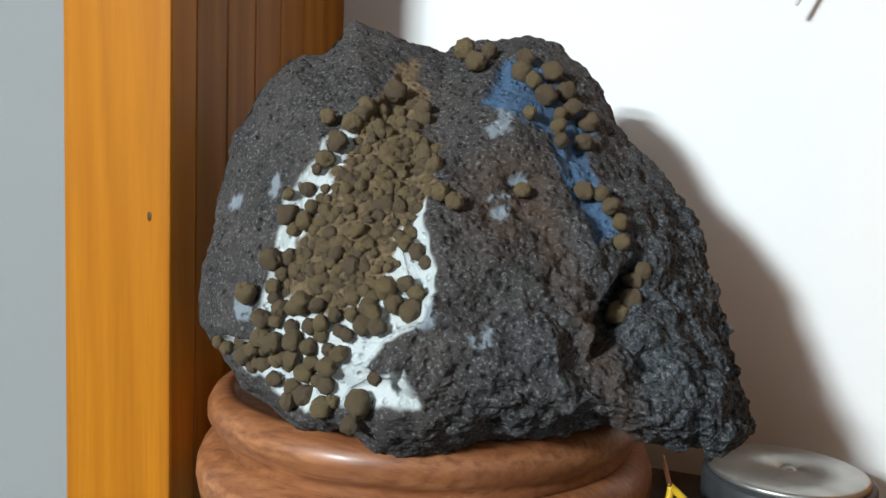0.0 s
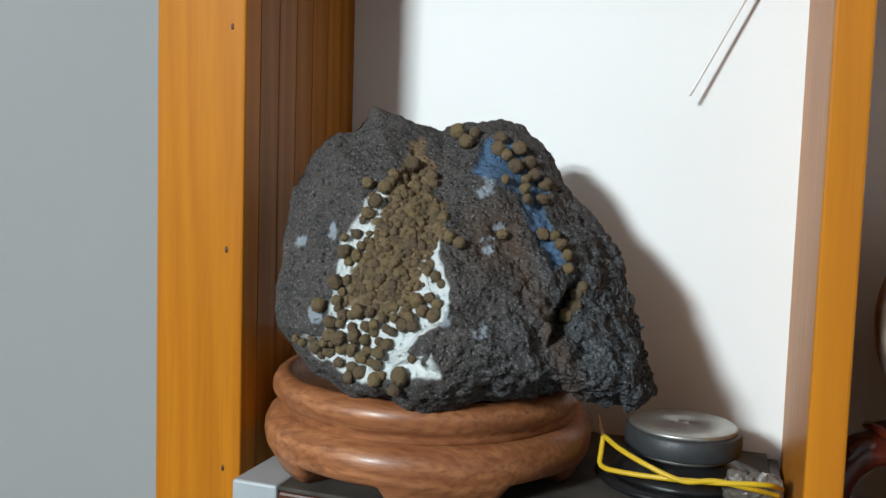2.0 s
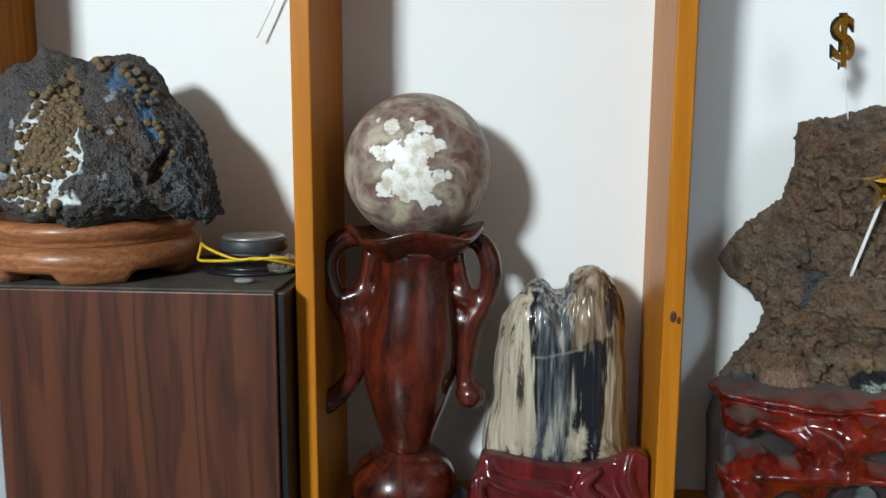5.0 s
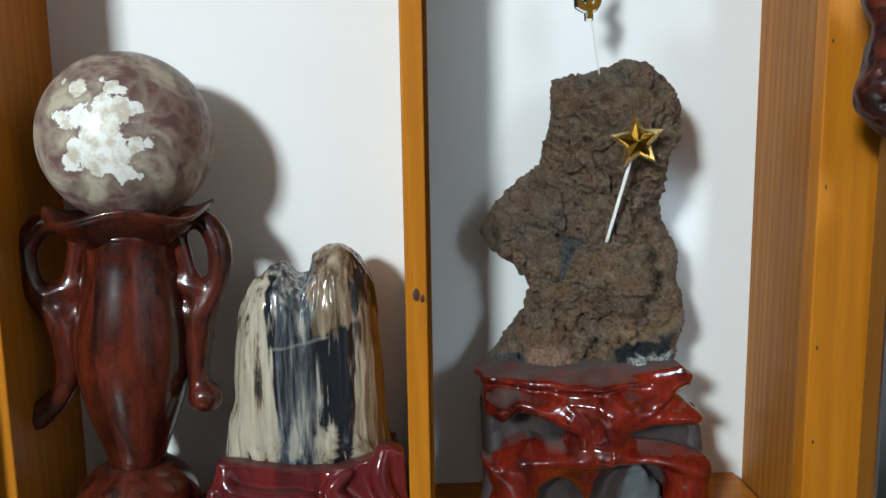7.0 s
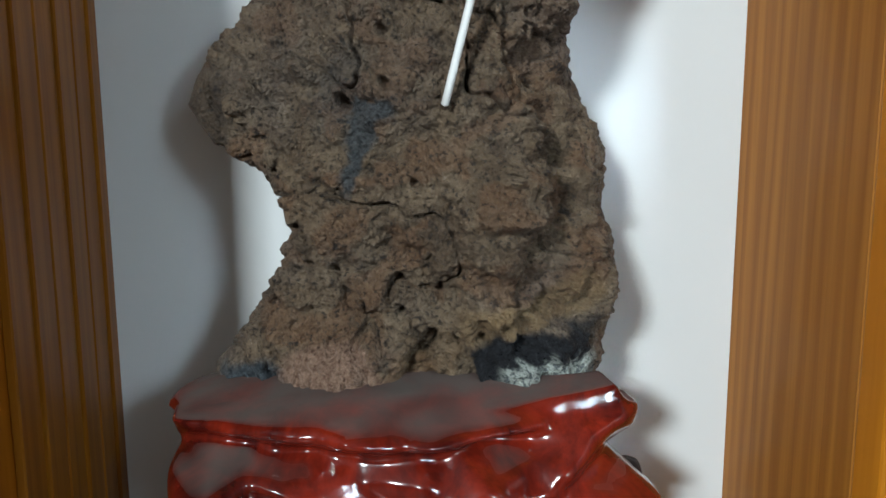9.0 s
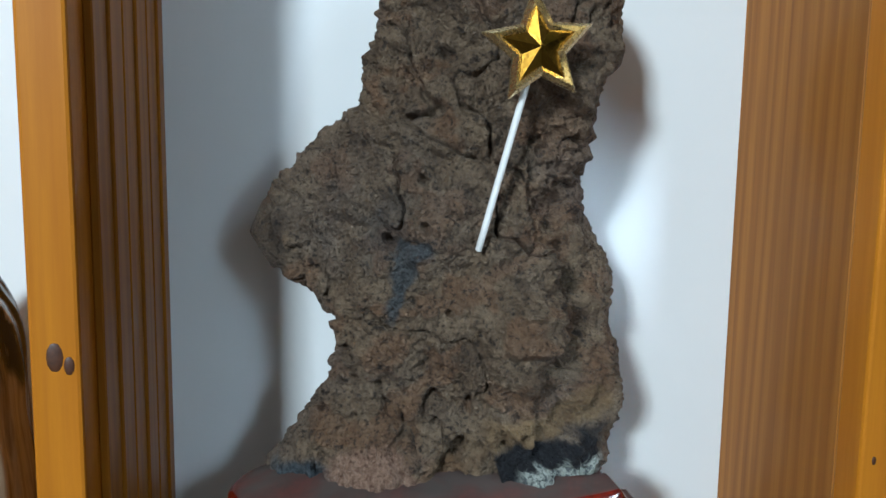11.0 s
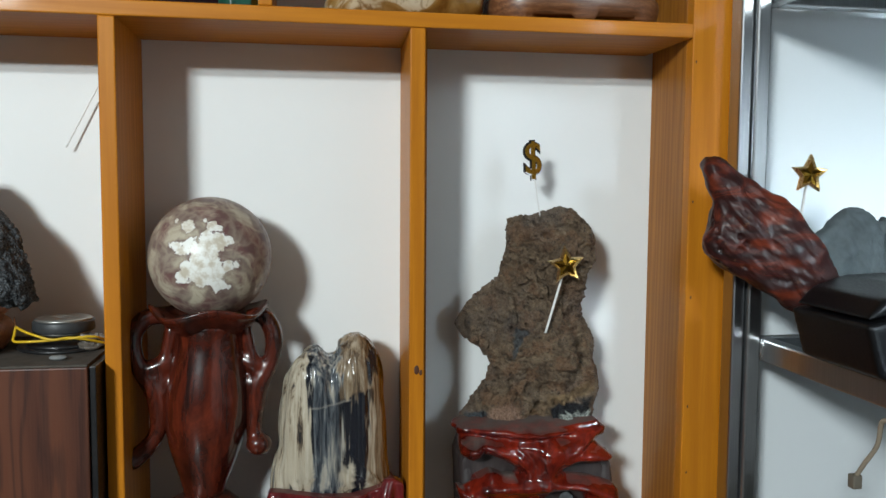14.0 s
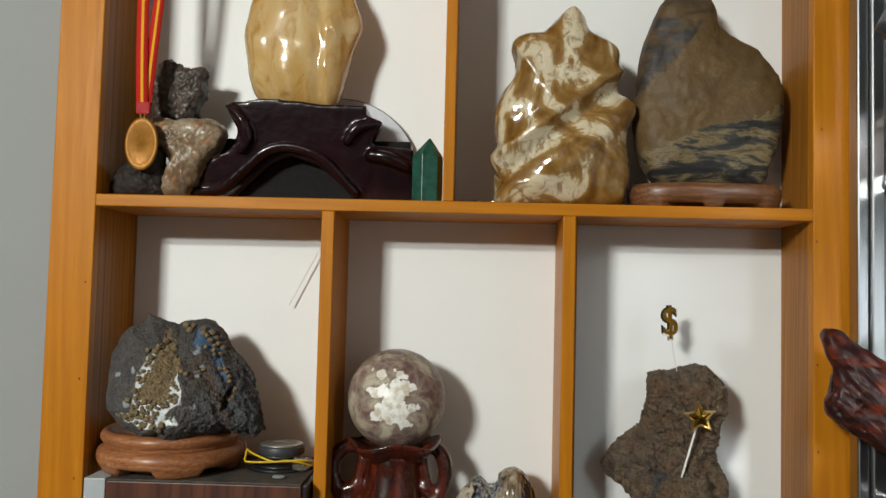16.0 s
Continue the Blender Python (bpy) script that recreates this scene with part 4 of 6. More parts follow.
# ---- brown coarse rock on the red carved stand ----
def brown_material():
    m = Nodes("coarse_brown_stone", 0.62, spec=0.4)
    f = m.noise(330, 6, 0.72)
    n = m.noise(52, 5, 0.65)
    v = m.voronoi(130)
    grit = m.voronoi(420)
    tone = m.voronoi(420, None, "F1", "Color")
    c = m.mix(m.ramp(n, [(0.36, 0.0), (0.64, 1.0)]), (0.098, 0.062, 0.036), (0.225, 0.158, 0.098))
    # Rusty patches, and the reddish shade along the crevice as colour.
    c = m.mix(m.attribute("rust"), c, (0.19, 0.082, 0.034))
    c = m.mix(m.ramp(m.noise(9, 3), [(0.46, 0.0), (0.60, 0.55)]), c, (0.165, 0.135, 0.112))
    c = m.mix(m.ramp(f, [(0.56, 0.0), (0.74, 0.55)]), c, (0.32, 0.24, 0.16))
    c = m.mix(m.ramp(f, [(0.37, 0.9), (0.45, 0.0)]), c, (0.014, 0.010, 0.008))
    c = m.mix(m.ramp(tone, [(0.20, 0.25), (0.45, 0.0)]), c, (0.050, 0.030, 0.019))
    c = m.mix(m.ramp(tone, [(0.72, 0.0), (0.90, 0.2)]), c, (0.33, 0.24, 0.17))
    c = m.mix(m.ramp(m.noise(95, 5, 0.7), [(0.34, 0.9), (0.42, 0.0)]), c, (0.016, 0.010, 0.008))
    c = m.mix(m.attribute("bluish"), c, m.mix(m.ramp(f, [(0.4, 0.0), (0.65, 1.0)]), (0.020, 0.026, 0.032), (0.10, 0.115, 0.125)))
    c = m.mix(m.attribute("pink"), c, m.mix(m.ramp(f, [(0.35, 0.0), (0.65, 1.0)]), (0.13, 0.062, 0.036), (0.42, 0.27, 0.19)))
    c = m.mix(m.attribute("tan"), c, m.mix(m.ramp(n, [(0.35, 0.0), (0.65, 1.0)]), (0.13, 0.078, 0.036), (0.30, 0.20, 0.10)))
    c = m.mix(m.attribute("black"), c, (0.010, 0.010, 0.012))
    c = m.mix(m.attribute("pale"), c, m.mix(m.ramp(f, [(0.42, 0.0), (0.52, 1.0)]), (0.10, 0.11, 0.11), (0.46, 0.48, 0.42)))
    m.colour(c)
    m.roughness(m.ramp(f, [(0.45, 0.80), (0.62, 0.22)]))
    return m.bump(m.mix(0.45, f, m.mix(0.5, m.ramp(grit, [(0.05, 1.0), (0.55, 0.0)]), v)), 1.0, 0.0070).mat


def brown_rock():
    outline = [(-0.044, 1.316), (-0.014, 1.321), (0.006, 1.325), (0.035, 1.335), (0.057, 1.332), (0.079, 1.313), (0.093, 1.287), (0.095, 1.253), (0.082, 1.234), (0.079, 1.200), (0.074, 1.179), (0.081, 1.151),
               (0.097, 1.124), (0.097, 1.089), (0.106, 1.052), (0.098, 1.012), (0.090, 0.992), (0.043, 0.990), (-0.012, 0.986), (-0.055, 0.988), (-0.106, 0.992), (-0.112, 1.003), (-0.096, 1.030), (-0.073, 1.063), (-0.067, 1.092), (-0.088, 1.112),
               (-0.112, 1.128), (-0.125, 1.148), (-0.110, 1.178), (-0.080, 1.207), (-0.055, 1.225), (-0.044, 1.268)]

    ledge = [(-0.012, 1.026), (-0.004, 1.037), (0.010, 1.042), (0.030, 1.040), (0.058, 1.046), (0.088, 1.060)]
    crevice = [(-0.020, 1.236), (0.012, 1.252), (0.034, 1.256), (0.052, 1.236), (0.062, 1.205), (0.064, 1.172)]
    fold = [(0.058, 1.165), (0.070, 1.140), (0.074, 1.115), (0.090, 1.085)]

    def front(p):
        return smooth(0.012, -0.006, p[:, 1])

    def relief(p):
        deep = smooth(0.004, -0.016, in_polygon(p[:, 0], p[:, 2], outline))
        q = p.copy()
        q[:, 2] += 0.30 * q[:, 0]
        u, z = p[:, 0] + 0.003 * fbm(p, 0.02, 2, 0.5, 65), p[:, 2] + 0.003 * fbm(p, 0.018, 2, 0.5, 66)
        tip = smooth(-0.092, -0.100, u) * smooth(1.120, 1.130, z) * smooth(1.175, 1.165, z)
        grain = 0.0075 * clumps(q * np.array((1, 1, 1.25)), 0.018, 63) + 0.0052 * clumps(q * np.array((1, 1, 1.3)), 0.009, 67) + 0.0026 * clumps(p, 0.0046, 68) + 0.0022 * fbm(p, 0.006, 3, 0.65, 60)
        h = 0.0120 * deep * fbm(p, 0.050, 3, 0.5, 61) + (1 - 0.8 * tip) * ((0.45 + 0.55 * deep) * grain - 0.0025) - 0.0080 * smooth(0.09, 0.0, np.abs(fbm(q, 0.045, 3, 0.55, 69)))
        d, i = cells(q, 0.016, 71)
        h -= np.where(i > 0.62, 0.0105 * (1 - smooth(0.08, 0.28, d)), 0)
        e = np.hypot((u - 0.017) / 0.008, (z - 1.293) / 0.006)
        f = front(p)
        h -= f * 0.010 * (1 - smooth(0.3, 1.0, e))
        h -= f * (0.0085 * np.exp(-(stroke(u, z, fold) / 0.0045) ** 2) - 0.004 * np.exp(-(stroke(u - 0.014, z, fold) / 0.009) ** 2))
        h -= f * 0.0095 * np.exp(-(stroke(u, z, crevice) / 0.0085) ** 2)
        # the lump low on the front, the tan ledge, the arch below it and the tarred foot
        lump = np.exp(-((u + 0.042) / 0.024) ** 2 - ((z - 1.012) / 0.018) ** 2)
        d, i = cells(p, 0.009, 75)
        h += f * lump * (0.008 - np.where(i > 0.55, 0.007 * (1 - smooth(0.1, 0.36, d)), 0))
        s = stroke(u, z, ledge)
        h += f * 0.0055 * np.exp(-(s / 0.0045) ** 2)
        h -= f * 0.013 * smooth(1.06, 0.90, np.hypot((u - 0.013) / 0.020, (z - 1.000) / 0.036))
        under = smooth(0.026, 0.034, u) * smooth(1.052, 1.034, z - 0.28 * (u - 0.04))
        foot = 0.009 * deep * smooth(1.045, 1.010, z)
        h += f * deep * 0.010 * np.exp(-((u + 0.035) / 0.045) ** 2) * smooth(1.26, 1.20, z)
        return h + f * foot - f * 0.004 * under - f * 0.002 * smooth(0.022, 0.030, u) * smooth(1.028, 1.022, z)

    def masks(p):
        w = 0.004 * fbm(p, 0.015, 3, 0.5, 81)
        f = front(p)
        u, z = p[:, 0], p[:, 2]
        blue = smooth(0.003, -0.003, np.maximum(np.abs(u + 0.021 - 0.2 * (z - 1.13)) - 0.28 * (z - 1.108), z - 1.150) + w * 1.6)
        blue = np.maximum(blue, 0.45 * smooth(0.01, -0.01, np.hypot(u + 0.030, z - 1.152) - 0.016 + 2 * w))
        low = smooth(0.004, -0.002, np.hypot((u + 0.080) * 0.55, z - 1.004) - 0.011 + w)
        pink = smooth(0.003, -0.003, np.hypot((u + 0.042) * 0.75, z - 1.010) - 0.018 + w)
        tan = smooth(0.003, -0.003, stroke(u, z + 0.006, ledge) - 0.009 + w) * smooth(0.018, 0.03, u)
        tan = np.maximum(tan, 0.5 * smooth(1.1, 0.9, np.hypot((u - 0.013) / 0.022, (z - 1.000) / 0.038)))
        black = smooth(0.026, 0.032, u + 2 * w) * smooth(1.029, 1.025, z + w - 0.10 * (u - 0.03)) * smooth(0.0, 0.01, z - 0.99)
        tip = smooth(-0.092, -0.100, u) * smooth(1.120, 1.130, z) * smooth(1.175, 1.165, z)
        spikes = 0.005 * np.abs(fbm(p * np.array((1, 1, 0.3)), 0.006, 3, 0.6, 83))
        pale = smooth(0.040, 0.050, u) * smooth(1.0145, 1.0125, z - spikes)
        # Rust in random patches; the crevice's shaded face is coloured in with it.
        rust = np.maximum(smooth(0.05, 0.45, fbm(p, 0.022, 3, 0.55, 85)), smooth(0.02, 0.008, stroke(u, z, crevice[3:])))
        return {"bluish": f * np.maximum(0.85 * blue, low), "pink": 0.85 * f * pink, "black": f * np.maximum(black, 0.45 * tip), "pale": f * pale, "tan": 0.8 * f * tan, "rust": 0.38 * rust}

    def turn(p):
        # the flank past the fold turns away from the room
        q = p.copy()
        q[..., 1] += 0.85 * np.maximum(0, p[..., 0] - 0.045) * smooth(1.24, 1.18, p[..., 2])
        return q

    rock = thing("brown_rock", 0.7, 0.445, 0, "coarse brown upright rock with pitted shiny surface", "rock", rz=-16)
    me, _, _ = stone_mesh("rock_body", outline, (0.005, 1.14), 0.046, 0.040, brown_material(), 700, 230, 0.0, (0.85, 0.85), relief, masks, False, turn)
    part("rock_body", me, rock)


brown_rock()
STONEGREY = simple("grey_dusty_stone", (0.085, 0.092, 0.095), 0.85, vary=0.5, size=40, bump=0.4)


GOLD = simple("gold_foil", (0.92, 0.74, 0.40), 0.26, 0.95, vary=0.15, size=300)
DARKGOLD = simple("dark_gold_foil", (0.23, 0.120, 0.015), 0.20, 1.0, vary=0.2, size=300)
SIGNGOLD = simple("sign_gold_foil", (0.50, 0.31, 0.035), 0.3, 0.85, vary=0.25, size=200)
WHITESTICK = simple("white_paper_stick", (0.80, 0.79, 0.76), 0.5, vary=0.05)


def star_pick(x, y, z, size, tilt, stick_to, label):
    """A star on a stick; the star's front is a raised five-pointed ridge with a rim."""
    s = thing("star_pick", x, y, z, label, "cake topper", "gold star toppers")
    r1, r2, th = size / 2, size / 2 * 0.48, 0.005
    m = pose(0, 0, 0, 0, tilt, 0)
    ring = [(r * math.sin(k * math.pi / 5), r * math.cos(k * math.pi / 5)) for k, r in enumerate([r1, r2] * 5)]
    verts = [(0, -th * 0.9, 0)] + [(a * 0.66, -th * 0.30, b * 0.66) for a, b in ring] + [(a * 0.84, -th * 0.95, b * 0.84) for a, b in ring] + [(a, -th * 0.1, b) for a, b in ring] \
        + [(a * 0.97, th * 0.8, b * 0.97) for a, b in ring] + [(0, th, 0)]
    inner = [(0, 1 + k, 1 + (k + 1) % 10) for k in range(10)]
    part("face", mesh("face", verts[:11], inner, DARKGOLD, False), s, "darker gold raised face", m)
    faces = []
    for lvl in range(3):
        faces += [(1 + lvl * 10 + k, 11 + lvl * 10 + k, 11 + lvl * 10 + (k + 1) % 10, 1 + lvl * 10 + (k + 1) % 10) for k in range(10)]
    faces += [(41, 31 + (k + 1) % 10, 31 + k) for k in range(10)]
    part("star", mesh("star", verts, faces, GOLD, False), s, "shiny gold foil star", m)
    d = Vector(stick_to) - Vector((x, y, z))
    a = d.normalized() * r2 * 0.7 + Vector((0, th * 0.6, 0))
    part("stick", mesh("stick", *tube([a, a * 0.5 + d * 0.5, d], [0.0019] * 3, 8, 10), WHITESTICK), s, "thin white stick")


star_pick(0.727, 0.366, 1.250, 0.060, -6, (0.7025, 0.385, 1.146), "gold star cake topper on a white stick resting against brown rock")


def dollar_pick():
    s = thing("dollar_pick", 0.690, 0.425, 1.407, "gold dollar sign cake topper on a thin stick above brown rock", "cake topper")
    for name, grow, thick, back, mat, label in (("sign", 0.0, 0.0018, 0.0, SIGNGOLD, "gold dollar sign"), ("outline", 0.0022, 0.0014, 0.0016, BLACK, "black edge behind the gold sign")):
        cu = bpy.data.curves.new(name, "FONT")
        cu.body, cu.size, cu.extrude, cu.offset, cu.align_x, cu.align_y = "$", 0.071, thick, grow, "CENTER", "CENTER"
        ob = new("sign_text", cu)
        me = bpy.data.meshes.new_from_object(ob.evaluated_get(bpy.context.evaluated_depsgraph_get()))
        bpy.data.objects.remove(ob)
        me.name = name
        me.materials.clear()
        me.materials.append(mat)
        part(name, me, s, label, pose(0, 0, 0, 0, 0, 28) @ pose(0, back, 0, 90, -4, 0))
    part("stick", mesh("stick", *tube([(0.004, 0.002, -0.028), (0.010, 0.006, -0.06), (0.016, 0.010, -0.088)], [0.0010] * 3, 8, 8), WHITESTICK), s, "thin pale stick")


dollar_pick()

# ---- loudspeaker driver lying on its cone, with a yellow cable ----
RUBBER = simple("dark_grey_ferrite", (0.040, 0.043, 0.046), 0.5, vary=0.3, size=120)
STEEL = simple("dull_zinc_plate", (0.46, 0.45, 0.42), 0.38, 0.85, vary=0.2, size=50)
YELLOW = simple("yellow_cable", (0.72, 0.46, 0.015), 0.4, vary=0.15, size=150)


def driver():
    s = thing("loudspeaker_driver", 0.006, 0.432, ZBOX, "loudspeaker driver lying face down with dark magnet and steel plate", "loudspeaker")
    part("rim", mesh("rim", *lathe([(0.040, 0.0), (0.0600, 0.0), (0.0615, 0.002), (0.0600, 0.0045), (0.052, 0.005), (0.05, 0.004)], 64), BLACK), s, "black pressed rim")
    part("basket", mesh("basket", *lathe([(0.050, 0.0042), (0.048, 0.008), (0.041, 0.013), (0.033, 0.018), (0.030, 0.0205), (0.02, 0.021)], 64), BLACK), s, "black sloping basket")
    part("back_plate", mesh("back_plate", *lathe([(0.02, 0.0202), (0.036, 0.0205), (0.037, 0.022), (0.036, 0.024), (0.02, 0.024)], 64), STEEL), s)
    part("magnet", mesh("magnet", *lathe([(0.02, 0.0235), (0.0405, 0.0238), (0.0412, 0.025), (0.0412, 0.0375), (0.0403, 0.0385), (0.02, 0.0386)], 72), RUBBER), s, "dark grey ring magnet")
    part("plate", mesh("plate", *lathe([(0.02, 0.0383), (0.0372, 0.0385), (0.0383, 0.0395), (0.0378, 0.0412), (0.0365, 0.0418), (0.006, 0.0422), (0.0055, 0.0412), (0.0035, 0.0410), (0.0028, 0.0425)], 72), STEEL), s, "dull steel plate with a small centre pip")
    cab = thing("yellow_cable", 0.0, 0.40, ZBOX, "bright yellow thin cable looped round the driver", "cable")
    v, f = tube([(0.072, -0.004, 0.014), (0.060, -0.030, 0.024), (0.030, -0.036, 0.023), (0.000, -0.032, 0.020), (-0.030, -0.026, 0.018), (-0.045, -0.018, 0.018), (-0.0465, -0.010, 0.026), (-0.046, -0.004, 0.036)],
                [0.0018] * 8, 60, 10)
    part("strand", mesh("strand", v, f, YELLOW), cab)
    v, f = tube([(-0.044, -0.010, 0.036), (-0.032, -0.024, 0.033), (-0.012, -0.036, 0.028), (0.010, -0.040, 0.0225), (0.030, -0.036, 0.024), (0.050, -0.032, 0.021), (0.070, -0.012, 0.012)], [0.0018] * 7, 60, 10)
    part("strand", mesh("strand", v, f, YELLOW), cab)
    v, f = tube([(-0.0465, -0.006, 0.036), (-0.049, 0.0, 0.040), (-0.052, 0.008, 0.046)], [0.0012, 0.0012, 0.0008], 12, 8)
    part("bare_end", mesh("bare_end", v, f, simple("copper_wire", (0.30, 0.13, 0.06), 0.4, 0.8)), cab, "thin dark bare wire end")
    # crumpled clear tape and a small chip on the box
    wr = thing("crumpled_tape", 0.050, 0.392, ZBOX, "crumpled clear packing tape on the dusty box", "tape")
    v, f = ball((0, 0, 0.012), (0.017, 0.010, 0.0115), 28, 18)
    v = np.array(v)
    v = v * (1 + 0.28 * fbm(v, 0.009, 3, 0.6, 2))[:, None]
    v[:, 2] = np.maximum(v[:, 2], 0.0003)
    part("lump", mesh("lump", v, f, simple("clear_tape", (0.17, 0.145, 0.12), 0.25, vary=0.5, size=120, coat=0.5), False), wr)
    ch = thing("stone_chip", 0.024, 0.335, ZBOX, "flat pale grey stone chip on the dusty box", "chip")
    v, f = ball((0, 0, 0.003), (0.011, 0.007, 0.0032), 20, 10)
    v = np.array(v)
    part("chip", mesh("chip", v * (1 + 0.1 * fbm(v, 0.006, 2, 0.5, 4))[:, None], f, simple("pale_chip", (0.24, 0.25, 0.25), 0.6)), ch)


driver()


def straw():
    s = thing("clear_tube", -0.005, 0.508, 1.42, "thin whitish plastic tube hanging down in front of the back panel", "tube")
    v, f = tube([(0, 0, 0), (0.022, 0.001, 0.043), (0.050, 0.002, 0.098), (0.082, 0.003, 0.160)], [0.0013] * 4, 24, 12)
    m = Nodes("whitish_plastic", 0.3, coat=0.4).colour((0.82, 0.82, 0.80))
    part("tube", mesh("tube", v, f, m.mat), s)


straw()


# ---- carved plates ----
def slab(outline, y0, y1, holes=()):
    """A closed slab from an outline of (x, z) rows, with holes."""
    from mathutils.geometry import tessellate_polygon
    loops = [list(outline)] + [list(h) for h in holes]
    flat = [q for lp in loops for q in lp]
    tris = tessellate_polygon([[Vector((x, z, 0)) for x, z in lp] for lp in loops])
    n = len(flat)
    verts = [(x, y0, z) for x, z in flat] + [(x, y1, z) for x, z in flat]
    faces = [tuple(t) for t in tris] + [tuple(i + n for i in reversed(t)) for t in tris]
    o = 0
    for lp in loops:
        m = len(lp)
        faces += [(o + k, o + (k + 1) % m, n + o + (k + 1) % m, n + o + k) for k in range(m)]
        o += m
    bm = bmesh.new()
    vs = [bm.verts.new(v) for v in verts]
    for f in faces:
        try:
            bm.faces.new([vs[i] for i in f])
        except ValueError:
            pass
    bmesh.ops.recalc_face_normals(bm, faces=bm.faces)
    bm.verts.index_update()
    out = [tuple(v.co) for v in bm.verts], [tuple(v.index for v in f.verts) for f in bm.faces]
    bm.free()
    return out


DUSTWOOD = lacquer("dusty_dark_wood", (0.06, 0.045, 0.042), (0.022, 0.016, 0.016), 0.55, 1.0, 0.004, 0.1)


def red_carved_stand():
    s = thing("red_carved_stand", 0.705, 0.43, ZFLOOR, "glossy red lacquered carved root stand with dusty top and openings", "stand")
    upper = [(-0.134, 1.001), (-0.084, 1.002), (-0.041, 1.003), (0.022, 1.006), (0.083, 1.010), (0.088, 1.000), (0.098, 0.998), (0.096, 0.984), (0.079, 0.978), (0.104, 0.955), (0.098, 0.945),
             (0.050, 0.946), (0.030, 0.934), (0.033, 0.923), (0.071, 0.917), (0.113, 0.905), (0.121, 0.895), (0.122, 0.826), (0.041, 0.826), (0.072, 0.853), (0.074, 0.871), (0.062, 0.893), (0.040, 0.901),
             (0.013, 0.895), (-0.007, 0.879), (-0.018, 0.854), (-0.029, 0.871), (-0.038, 0.881), (-0.053, 0.885), (-0.070, 0.876), (-0.073, 0.861), (-0.068, 0.826), (-0.140, 0.826), (-0.122, 0.873),
             (-0.134, 0.905), (-0.135, 0.914), (-0.117, 0.908), (-0.108, 0.925), (-0.083, 0.936), (-0.065, 0.928), (-0.045, 0.926), (-0.039, 0.936), (-0.061, 0.953), (-0.096, 0.974), (-0.100, 0.961),
             (-0.116, 0.955), (-0.130, 0.966), (-0.134, 0.980), (-0.128, 0.986), (-0.134, 0.992)]
    loc = [(x, z - ZFLOOR) for x, z in upper]
    t = lambda pts, r: tube([(x, y - 0.43, z - ZFLOOR) for x, y, z in pts], r, 28, 14)
    fv, ff = slab(loc, -0.068, -0.040)
    fv = [(x, y + 0.012 * float(smooth(-0.05, -0.13, np.array(x)) * smooth(0.160, 0.168, np.array(z))), z) for x, y, z in fv]
    pieces = [(fv, ff),
              t([(-0.128, 0.374, 0.968), (-0.112, 0.370, 0.976), (-0.085, 0.371, 0.974), (-0.050, 0.373, 0.952), (-0.02, 0.376, 0.930)], [0.011, 0.013, 0.011, 0.009, 0.008]),
              t([(-0.010, 0.378, 0.996), (0.004, 0.371, 0.976), (0.012, 0.370, 0.950), (0.016, 0.374, 0.925)], [0.012, 0.015, 0.014, 0.012]),
              t([(0.030, 0.378, 0.990), (0.065, 0.371, 0.988), (0.092, 0.378, 0.990)], [0.012, 0.014, 0.011]),
              t([(0.030, 0.374, 0.962), (0.065, 0.372, 0.955), (0.100, 0.376, 0.951)], [0.012, 0.013, 0.009]),
              t([(-0.130, 0.370, 0.906), (-0.090, 0.370, 0.914), (0.0, 0.369, 0.912), (0.07, 0.370, 0.906), (0.112, 0.372, 0.888)], [0.006, 0.012, 0.015, 0.014, 0.011])]
    # the top edge is set back behind the lobes, and the foot draws back again
    pieces = [([(x, y + 0.020 * float(smooth(0.142, 0.166, np.array(z))) + 0.30 * min(max(0.0, 0.135 - z), 0.045), z) for x, y, z in v], f) for v, f in pieces]
    pieces.append(ball((-0.024, 0.004, 0.172), (0.116, 0.068, 0.014), 48, 16))
    tall = [(x, z + 0.04 if z > 0.174 else z) for x, z in loc]
    ridges = ((0.0060, 0.010, [(-0.132, 0.148), (-0.112, 0.152), (-0.085, 0.150), (-0.050, 0.128), (-0.015, 0.106)]), (0.0070, 0.009, [(-0.052, 0.172), (-0.022, 0.160), (-0.008, 0.138), (0.004, 0.110), (0.0, 0.088)]),
              (0.0050, 0.006, [(-0.018, 0.172), (0.006, 0.156), (0.022, 0.146), (0.030, 0.122)]), (0.0060, 0.008, [(0.046, 0.146), (0.066, 0.163), (0.094, 0.171)]),
              (0.0065, 0.010, [(0.040, 0.128), (0.072, 0.128), (0.102, 0.128)]), (-0.0065, 0.007, [(-0.128, 0.162), (-0.100, 0.165), (-0.070, 0.160)]), (-0.0060, 0.006, [(0.098, 0.152), (0.066, 0.146), (0.036, 0.132)]),
              (-0.0045, 0.007, [(-0.046, 0.150), (-0.026, 0.130), (-0.018, 0.105)]), (-0.0040, 0.006, [(0.010, 0.166), (0.036, 0.158), (0.040, 0.148)]),
              (0.0050, 0.009, [(-0.126, 0.080), (-0.090, 0.088), (0.0, 0.086), (0.07, 0.080), (0.112, 0.062)]))

    def form(v):
        x, y, z = v.T
        d = np.maximum(-in_polygon(x, z, tall), 0)
        w = smooth(0.005, -0.030, y) * smooth(0.182, 0.168, z)
        move = 0.014 - 0.020 * (1 - np.exp(-d / 0.011))
        for amount, width, line in ridges:
            move -= amount * np.exp(-(stroke(x, z, line) / width) ** 2)
        move -= 0.0022 * fbm(v, 0.028, 3, 0.5, 12)
        out = v.copy()
        out[:, 1] += w * move
